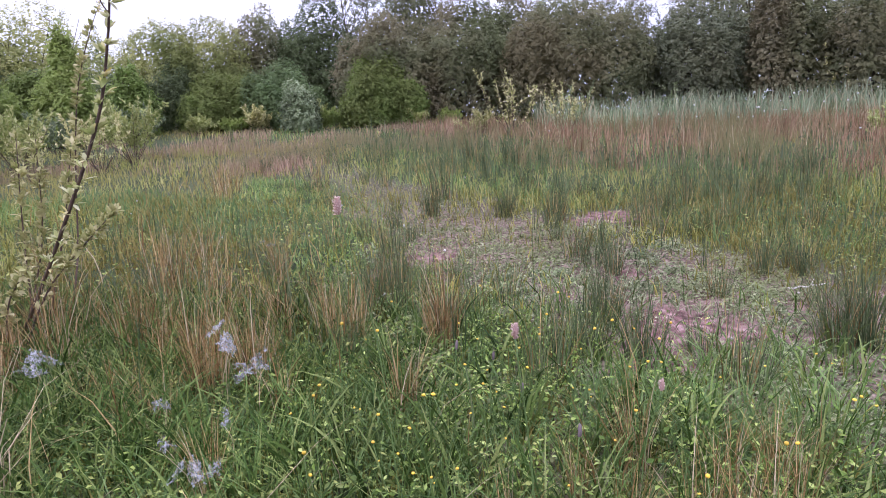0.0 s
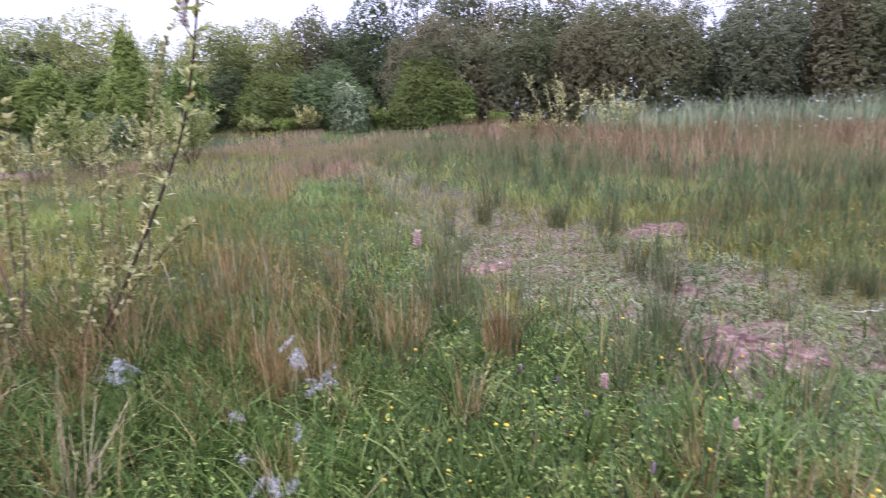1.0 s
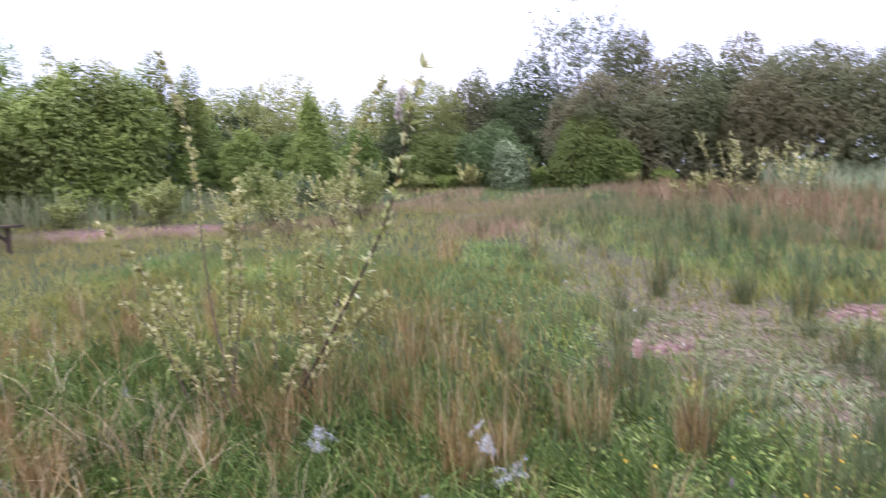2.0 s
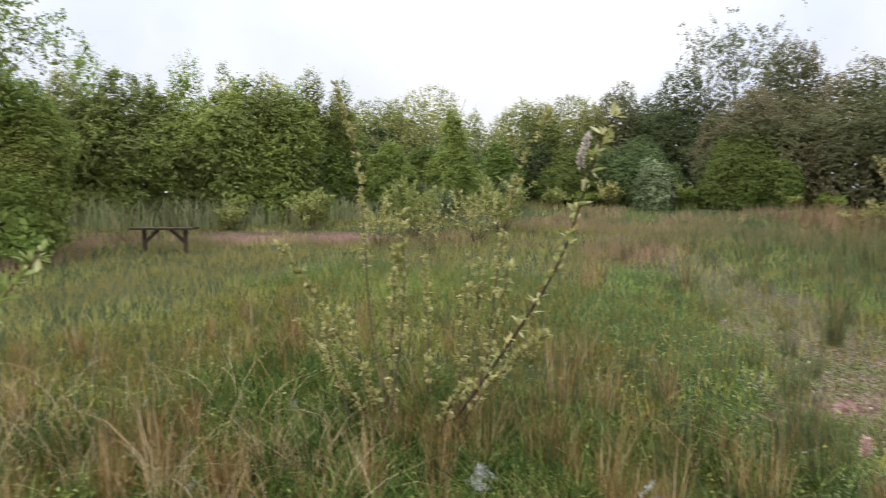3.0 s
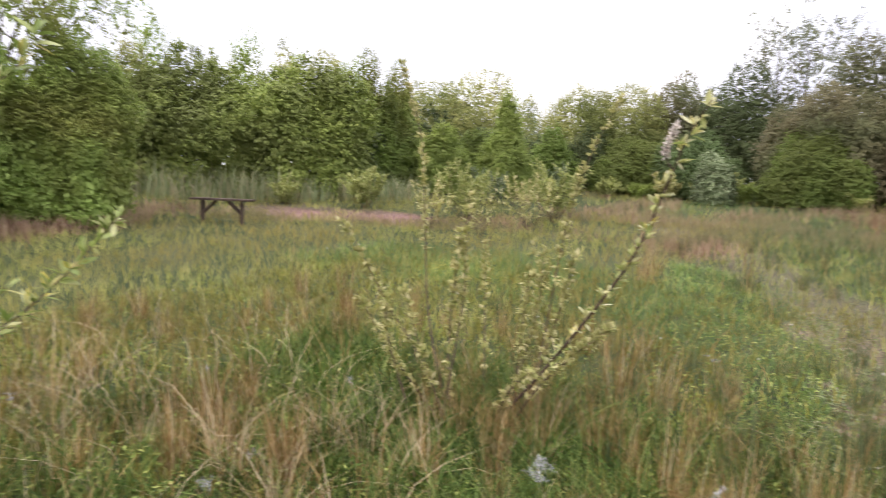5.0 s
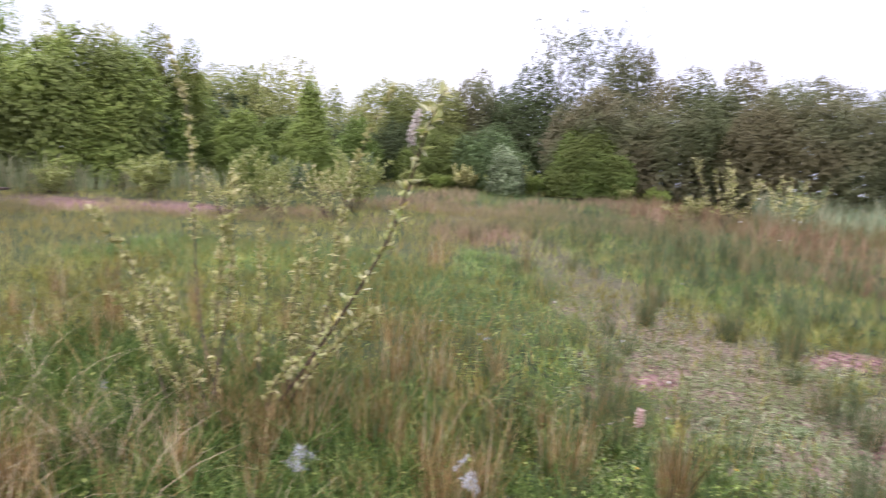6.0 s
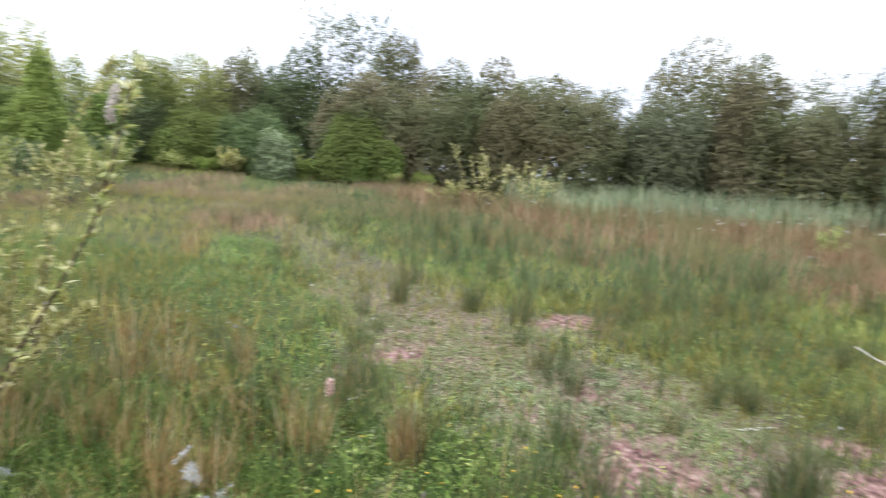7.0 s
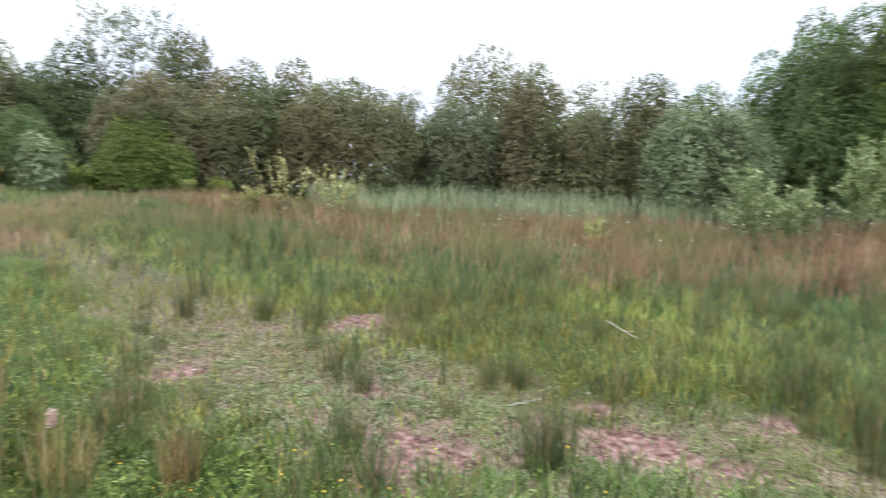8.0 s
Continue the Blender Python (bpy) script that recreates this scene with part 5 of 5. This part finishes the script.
RUSHES = [clump("rush_clump", "dark grey-green rush clump with spiky upright stems", 48 + 10 * k, 12 + 6 * (k % 3), 0.42 + 0.04 * (k % 3), 0.06 + 0.016 * (k % 4), (RUSH, DRY), 500 + k) for k in range(7)]
places = [(1.75, 2.99, 1.15), (1.92, 3.06, 1.2), (1.16, 2.58, 1.0), (0.93, 4.45, 0.9), (1.02, 4.26, 0.9), (0.79, 3.38, 0.9), (0.86, 2.88, 0.9), (-0.01, 3.2, 0.8), (-0.37, 3.93, 0.8), (1.52, 3.8, 0.7), (2.23, 4.26, 1), (1.95, 4.19, 1), (0.8, 5.55, 1.1), (0.39, 5.91, 0.9), (1.58, 5.14, 1), (-0.28, 5.91, 0.8), (-0.49, 3.39, 0.9), (0.51, 2.9, 0.9), (1.86, 2.97, 1.2), (1.75, 2.96, 1.0), (0.79, 3.36, 0.9), (0.85, 2.97, 0.8), (0.3, 3.76, 0.8), (0.84, 4.6, 0.9), (1.5, 5.32, 0.9), (0.42, 5.93, 0.9), (0.87, 5.77, 1.0), (2.48, 6.35, 1.1), (2.96, 4.04, 1.0), (3.34, 4.02, 1.0), (3.9, 3.77, 1.1), (4.17, 3.73, 1.2), (2.18, 4.17, 0.8), (-0.25, 5.97, 0.9), (-0.55, 5.52, 0.8), (-0.73, 5.12, 0.8), (-0.93, 4.87, 0.8), (4.55, 3.76, 1.2), (4.03, 4.43, 1.1), (4.26, 3.17, 1.3), (4.07, 2.91, 1.3), (3.76, 2.63, 1.2), (0.12, 3.56, 0.8), (-0.4, 3.98, 0.8), (-0.05, 3.21, 0.8), (1.14, 2.96, 0.7)]
r0 = random.Random(61)
while len(places) < 165:
    x, y = r0.uniform(-4, 8), r0.uniform(2.0, 10)
    edge = float(bare(np.array([x]), np.array([y]))[0])
    lush = float(near_edge(np.array([x]), np.array([y]))[0])
    if float(fan(np.array([x]), np.array([y]))[0]) and r0.random() < 0.05 + 0.6 * lush * (1 - edge) + 0.12 * (0.1 < edge < 0.6):
        places.append((x, y, r0.uniform(0.6, 1.25)))
while len(places) < 180:
    x, y = r0.uniform(-0.8, 5.5), r0.uniform(2.2, 6.5)
    if float(bare(np.array([x]), np.array([y]))[0]) > 0.3:
        places.append((x, y, r0.uniform(0.35, 0.75)))
while len(places) < 195:
    x, y = r0.uniform(-1.3, 0.9), r0.uniform(2.5, 4.4)
    if float(bare(np.array([x]), np.array([y]))[0]) < 0.35:
        places.append((x, y, r0.uniform(0.55, 0.95)))
strew(RUSHES, places, 62)

TUSSOCKS = [clump("dry_tussock", "dry tan grass tussock with bent stems", 22 + 6 * k, 6, 0.33 + 0.04 * (k % 3), 0.045, (DRY, STRAW), 540 + k, ("tan_tuft", "bleached_tuft"), (0.03, 0.42), (0.0022, 0.004), 2.0) for k in range(6)]
places = [(-3.26, 1.24, 1.2), (-2.61, 1.92, 1.3), (-3.46, 1.02, 1.2), (-3.1, 1.68, 1.0), (-2.22, 2.42, 1.0), (-2.23, 2.79, 1.0), (-1.81, 3.65, 1.0), (-2.87, 1.75, 1.0), (-0.03, 3.11, 1.1), (-0.97, 2.6, 1.1), (-0.88, 2.73, 1.1), (-1.83, 2.5, 1.0), (-2.61, 7.07, 1.3), (-2.67, 7.54, 1.2), (-2.71, 7.17, 1.1), (0.2, 1.75, 0.9), (0.5, 1.7, 0.9), (-0.72, 1.93, 0.9), (-1.4, 1.6, 1.0), (-1.18, 3.15, 1.0), (0.75, 1.62, 0.8)]
places += [(-2.2, 2.75, 1.1), (-2.05, 2.8, 1.0), (-1.95, 2.72, 0.9), (-2.35, 2.7, 1.1), (-2.5, 2.9, 1.1), (-2.0, 3.1, 1.2), (-1.75, 2.9, 1.0), (-1.85, 3.2, 1.1), (-2.45, 3.3, 1.2), (-2.7, 3.2, 1.1)]
while len(places) < 62:
    x, y = r0.uniform(-2.0, -0.1), r0.uniform(2.2, 4.4)
    if float(meadow(np.array([x]), np.array([y]))[0]) > 0.5 and r0.random() < 0.3 + 0.6 * (x < -0.5):
        places.append((x, y, r0.uniform(0.7, 1.15)))
while len(places) < 74:
    places.append((r0.uniform(0.1, 1.1), r0.uniform(1.5, 2.2), r0.uniform(0.6, 0.95)))
while len(places) < 125:
    x, y = r0.uniform(-5.5, 0.3), r0.uniform(1.2, 4.8)
    if float(meadow(np.array([x]), np.array([y]))[0]) > 0.5 and r0.random() < 0.3 + 0.4 * (x < -0.8):
        places.append((x, y, r0.uniform(0.7, 1.2)))
strew(TUSSOCKS, places, 63)
TALL_TUSSOCKS = [clump("dry_tussock", "dense upright reddish-brown dry grass tussock", 95 + 15 * k, 12, 0.46, 0.07 + 0.012 * k, (DRY, STRAW), 580 + k, ("tan_tuft", "bleached_tuft"), (0.02, 0.3), (0.0026, 0.0048), 1.8) for k in range(3)]
strew(TALL_TUSSOCKS, [(-2.62, 1.96, 1.1), (-3.08, 1.68, 1.0), (-1.9, 2.7, 0.85), (-1.5, 2.97, 0.9), (-1.36, 2.99, 0.8), (-2.02, 2.28, 0.7), (-0.97, 2.55, 0.9), (-0.05, 3.05, 0.75), (-3.4, 2.3, 0.8)], 69)

ARCHED = [clump("dry_tussock", "bleached grass tussock with long stems arching over", 9 + 3 * k, 18 + 4 * k, 0.50 + 0.05 * (k % 3), 0.07, (DRY, STRAW), 560 + k, ("tan_tuft", "bleached_tuft"), (0.1, 0.95), (0.0034, 0.0062), 2.4) for k in range(5)]
places = [(-3.4, 1.68, 1.0), (-2.95, 1.83, 1.1), (-3.69, 1.37, 1.1), (-2.64, 2.23, 1.1), (-2.09, 2.27, 0.9), (-1.71, 2.76, 0.9), (-1.34, 1.79, 0.8)]
while len(places) < 11:
    places.append((r0.uniform(-4.8, -2.0), r0.uniform(0.9, 2.8), r0.uniform(0.65, 1.05)))
strew(ARCHED, places, 67)


# ---- flowers ----
def plain_material(name, colour, rough=0.6, spread=0.2):
    m, nt, make, link, out = material(name)
    info, tone = make("ShaderNodeObjectInfo"), ramp_node(make, [(0, tuple(c * (1 - spread) for c in colour)), (1, tuple(min(c * (1 + spread), 1) for c in colour))])
    face = make("ShaderNodeBsdfPrincipled")
    face.inputs["Roughness"].default_value = rough
    link(info.outputs["Random"], tone.inputs["Fac"])
    link(tone.outputs["Color"], face.inputs["Base Color"])
    link(face.outputs["BSDF"], out.inputs["Surface"])
    return m


YELLOW = plain_material("yellow_petal", (0.64, 0.41, 0.03))
WHITE = plain_material("white_petal", (0.62, 0.61, 0.56), 0.7, 0.15)
STALK = plain_material("green_stalk", (0.12, 0.19, 0.05))
HEAD = plain_material("dark_flower_head", (0.16, 0.12, 0.12))
PINKISH = plain_material("pinkish_flower_head", (0.42, 0.26, 0.22))


def spindle(length, radius, sides=7, rings=6):
    pts = [(0, 0, length * k / rings) for k in range(rings + 1)]
    rad = [radius * math.sin(math.pi * (0.12 + 0.8 * k / rings)) ** 0.7 for k in range(rings + 1)]
    return tube(np.array(pts) + [[0.0005 * k, 0, 0] for k in range(rings + 1)], rad, sides)


def flower(name, label, group, h, blossom, mat, seed, blossom_name="blossom"):
    r = np.random.default_rng(seed)
    top = new(name)
    tagged(top, label, "flower", group)
    lean = r.normal(0, 0.12, 2) * h
    line = curve_pts([(0, 0, -0.01), (lean[0] * 0.3, lean[1] * 0.3, h * 0.55), (lean[0], lean[1], h)], 3)
    part("stalk", tube(line, np.linspace(0.0013, 0.0009, len(line)), 3), STALK, top)
    v, q, t = blossom
    part(blossom_name, (np.asarray(v) + line[-1], q, t), mat, top)
    return top


BUTTERCUPS = [flower("yellow_flower", "small bright yellow buttercup in the grass", "yellow flowers", 0.29 + 0.04 * k, spindle(0.0062, 0.0048 + 0.0008 * (k % 3), 7, 4), YELLOW, 600 + k) for k in range(5)]
places = []
while len(places) < 80:
    x, y = r0.uniform(-0.4, 2.2), 1.25 + 1.6 * r0.random() ** 1.3
    if float(bare(np.array([x]), np.array([y]))[0]) < 0.4 and r0.random() < float(vnoise(np.array([x]), np.array([y]), 1.4, 44)[0]) ** 1.5 + 0.05:
        places.append((x, y, r0.uniform(0.7, 1.15)))
while len(places) < 125:
    x, y = r0.uniform(-0.3, 2.0), 1.25 + 1.1 * r0.random()
    places.append((x, y, r0.uniform(0.7, 1.15)))
strew(BUTTERCUPS, places, 64)

DAISIES = [flower("white_flower", "small white flower head above the grass", "white flowers", 0.58 + 0.06 * k, spindle(0.016, 0.011, 6, 4), WHITE, 620 + k) for k in range(3)]
places = []
while len(places) < 52:
    x, y = r0.uniform(0, 10), r0.uniform(5, 10)
    if float(band(np.array([x]), np.array([y]))[0]) > 0.5:
        places.append((x, y, r0.uniform(0.9, 1.15)))
strew(DAISIES, places, 65)
CLOVER = plain_material("clover_head", (0.44, 0.42, 0.36), 0.8, 0.2)
LOW_WHITE = [flower("clover_flower", "small whitish clover head in the turf", "white clover heads", 0.12, spindle(0.011, 0.0065), CLOVER, 630)]
strew(LOW_WHITE, [(r0.uniform(-7, 3), r0.uniform(2.5, 8), r0.uniform(0.7, 1.3)) for _ in range(28)], 66)


def plantain(x, y, h, mat, label, size=1.0, lean=(0.02, 0.0), florets=0):
    """A stalk with a spindle-shaped head; florets: how many small scales stand out of the head."""
    top = new("plantain")
    top.location = (x, y, float(ground(x, y)))
    tagged(top, label, "plantain")
    line = curve_pts([(0, 0, -0.01), (lean[0] * 0.3, lean[1] * 0.3, h * 0.6), (lean[0], lean[1], h)], 6)
    part("stalk", tube(line, np.linspace(0.002, 0.0013, len(line)), 5), STALK, top)
    r = np.random.default_rng(int(1000 * abs(x) + 77 * y))
    long, wide = 0.034 * size, 0.0058 * size
    v, q, t = spindle(long, wide, 8)
    v = v + r.normal(0, 0.0006 * size, v.shape)
    part("flower_head", (v + line[-1], q, t), mat, top)
    if florets:
        f, a = r.uniform(0.02, 0.98, florets), r.uniform(0, 6.283, florets)
        rad = wide * np.sin(math.pi * (0.12 + 0.8 * f)) ** 0.7
        ring = np.stack([np.cos(a), np.sin(a), 0 * a], 1)
        at0 = line[-1] + ring * (0.7 * rad)[:, None] + np.stack([0 * f, 0 * f, f * long], 1)
        part("scale", leaves(at0, ring + [0, 0, 0.7] + r.normal(0, 0.3, (florets, 3)), unit(ring + r.normal(0, 0.4, (florets, 3))), wide * r.uniform(0.7, 1.4, florets), wide * 0.45), PALE_FLORET, top)


PALE_FLORET = leaf_material("pale_pink_floret", [(0.42, 0.26, 0.21), (0.62, 0.44, 0.37), (0.76, 0.68, 0.58)], glow=0.25)
plantain(0.25, 2.21, 0.22, HEAD, "dark ribwort plantain head on a stalk")
plantain(0.03, 2.33, 0.32, HEAD, "purplish plantain head among dry stems")
plantain(0.16, 2.36, 0.26, HEAD, "brownish plantain head in the herbs")
plantain(0.24, 1.34, 0.80, PINKISH, "tall stalk with a reddish flower head and pale florets", 0.85, (-0.04, -0.10), 90)
plantain(-0.12, 1.86, 0.93, PINKISH, "tall grass stalk with a pale pink flower spike", 1.35, (-0.09, -0.09), 160)
plantain(0.55, 1.77, 0.43, PINKISH, "pale pinkish grass spike on a bent stalk", 1.0, (0.06, 0.0), 90)
plantain(0.35, 1.63, 0.4, HEAD, "dusky plantain head near the front")


# ---- tufts of seed fluff caught in the grass ----
def fluff(x, y, up, size, seed):
    r = np.random.default_rng(seed)
    top = new("seed_fluff")
    top.location = (x, y, float(ground(x, y)) + up)
    tagged(top, "whitish tuft of willow seed fluff caught on stems", "seed fluff", "tufts of seed fluff")
    k, sheets = 13, []
    a, b = (g.ravel() for g in np.meshgrid(np.linspace(-1, 1, k), np.linspace(-1, 1, k)))
    for n in range(4):
        # ragged sheets of felt, hung over one another
        drape = unit(np.array([r.normal(0, 1), r.normal(0, 0.6), r.normal(-0.5, 0.5)]))
        across = unit(np.cross(drape, [0.2, -1.0, 0.25]) + r.normal(0, 0.35, 3))
        fold = (vnoise(a, b, 1.9, seed % 50 + n) - 0.5) * 1.2 + (vnoise(a, b, 5.0, seed % 43 + n) - 0.5) * 0.5
        web = (a * r.uniform(0.7, 1.2))[:, None] * drape + (b * r.uniform(0.3, 0.6))[:, None] * across + fold[:, None] * np.cross(drape, across) * 0.7
        web = web * size * 0.8 + r.normal(0, 0.03, web.shape) * size + r.normal(0, 0.55, 3) * size * [1, 0.6, 0.7]
        o = (np.arange(k - 1)[:, None] * k + np.arange(k - 1)).ravel()
        whole = np.hypot(a, b)[o] + (vnoise(a, b, 3.2, seed % 31 + 5 * n)[o] - 0.5) * 1.7 < 0.75
        sheets.append((web, o[whole][:, None] + [0, 1, k + 1, k], None))
    c = sheets[0][0][[k * k // 2]]
    ob = part("fluff", joined(*sheets), FLUFF, top, smooth=True)
    ob["kind"] = "stuff"
    stalk = curve_pts([(0, 0, -up), (0.01, 0.01, -up * 0.4), tuple(c[0])], 4)
    part("stalk", tube(stalk, np.linspace(0.0016, 0.001, len(stalk)), 4), STRAW, top)


def fluff_material():
    m, nt, make, link, out = material("seed_fluff")
    coord, web, gate = make("ShaderNodeTexCoord"), make("ShaderNodeTexNoise"), ramp_node(make, [(0.4, (0.06, 0.06, 0.06)), (0.68, (0.6, 0.6, 0.6))])
    web.inputs["Scale"].default_value, web.inputs["Detail"].default_value = 75, 7
    clear, body, thin, both, mix = (make("ShaderNode" + k) for k in ("BsdfTransparent", "BsdfDiffuse", "BsdfTranslucent", "MixShader", "MixShader"))
    body.inputs["Color"].default_value = thin.inputs["Color"].default_value = (0.64, 0.64, 0.64, 1)
    link(coord.outputs["Object"], web.inputs["Vector"])
    link(web.outputs["Fac"], gate.inputs["Fac"])
    link(body.outputs["BSDF"], both.inputs[1])
    link(thin.outputs["BSDF"], both.inputs[2])
    link(gate.outputs["Color"], mix.inputs["Fac"])
    link(clear.outputs["BSDF"], mix.inputs[1])
    link(both.outputs["Shader"], mix.inputs[2])
    link(mix.outputs["Shader"], out.inputs["Surface"])
    return m


FLUFF = fluff_material()
for k, (x, y, up, size) in enumerate([(-1.5, 2.32, 0.27, 0.075), (-0.83, 2.37, 0.34, 0.07), (-0.68, 2.28, 0.27, 0.06), (-0.97, 2.15, 0.2, 0.03), (-0.83, 1.92, 0.19, 0.03), (-0.7, 2.05, 0.2, 0.03), (-0.66, 1.72, 0.22, 0.055), (-4.2, 1.39, 0.15, 0.035), (-2.74, 1.83, 0.14, 0.04), (-2.67, 1.54, 0.15, 0.05), (-2.9, 2.67, 0.19, 0.03), (-3.65, 2.22, 0.19, 0.025), (-1.35, 4.6, 0.15, 0.035)]):
    fluff(x, y, up, size, 700 + k)


# ---- bench ----
def box(x0, x1, y0, y1, z0, z1, chamfer=0.006):
    bm = bmesh.new()
    bmesh.ops.create_cube(bm, size=1)
    for v in bm.verts:
        v.co = ((x0 + x1) / 2 + v.co.x * (x1 - x0), (y0 + y1) / 2 + v.co.y * (y1 - y0), (z0 + z1) / 2 + v.co.z * (z1 - z0))
    bmesh.ops.bevel(bm, geom=list(bm.edges), offset=chamfer, segments=2, affect="EDGES")
    return bm


def timber(name, bm, parent, turn=None):
    if turn:
        bmesh.ops.transform(bm, matrix=turn, verts=bm.verts)
    me = bpy.data.meshes.new(name)
    bm.to_mesh(me)
    bm.free()
    me.materials.append(TIMBER)
    ob = new(name, me)
    ob.parent = parent
    return ob


def bench():
    top = new("bench")
    top.location = (-9.3, 6.3, float(ground(-9.3, 6.3)) - 0.02)
    top.rotation_euler = (0, 0, radians(28))
    tagged(top, "simple dark weathered timber bench in the meadow grass", "bench")
    timber("seat", box(-0.51, 0.51, -0.13, -0.01, 0.40, 0.432), top)
    timber("seat", box(-0.50, 0.515, 0.01, 0.13, 0.40, 0.43), top)
    for sx in (-1, 1):
        timber("leg", box(sx * 0.335 - 0.02, sx * 0.335 + 0.02, -0.04, 0.04, -0.1, 0.40), top)
        timber("brace", box(-0.02, 0.02, -0.035, 0.035, -0.165, 0.165), top, Matrix.Translation((sx * 0.225, 0, 0.285)) @ Matrix.Rotation(radians(-sx * 48), 4, "Y"))


bench()


# ---- fallen twigs ----
BLEACHED = bark_material("bleached_twig", (0.42, 0.39, 0.33), (0.70, 0.66, 0.58), 40)


def fallen(x, y, up, length, turn, rise, seed, label):
    r = np.random.default_rng(seed)
    top = new("fallen_twig")
    top.location = (x, y, float(ground(x, y)) + up)
    top.rotation_euler = (0, radians(rise), radians(turn))
    tagged(top, label, "twig")
    s = np.linspace(-0.5, 0.5, 8)
    line = np.stack([s * length, r.normal(0, 0.008, 8), r.normal(0, 0.006, 8)], 1)
    part("twig", tube(line, np.linspace(0.006, 0.003, 8), 5), BLEACHED, top)
    part("side_twig", tube(line[4] + np.linspace(0, 1, 4)[:, None] * [0.07, 0.05, 0.02], np.linspace(0.003, 0.0015, 4), 4), BLEACHED, top)


fallen(3.55, 5.0, 0.12, 0.42, -80, 10, 1, "bleached bare twig lying in the green grass")
fallen(2.1, 3.92, 0.02, 0.3, 15, 0, 2, "bleached twig lying on the track")
fallen(-0.38, 3.85, 0.03, 0.25, 60, 0, 3, "pale dry twig lying in the turf")
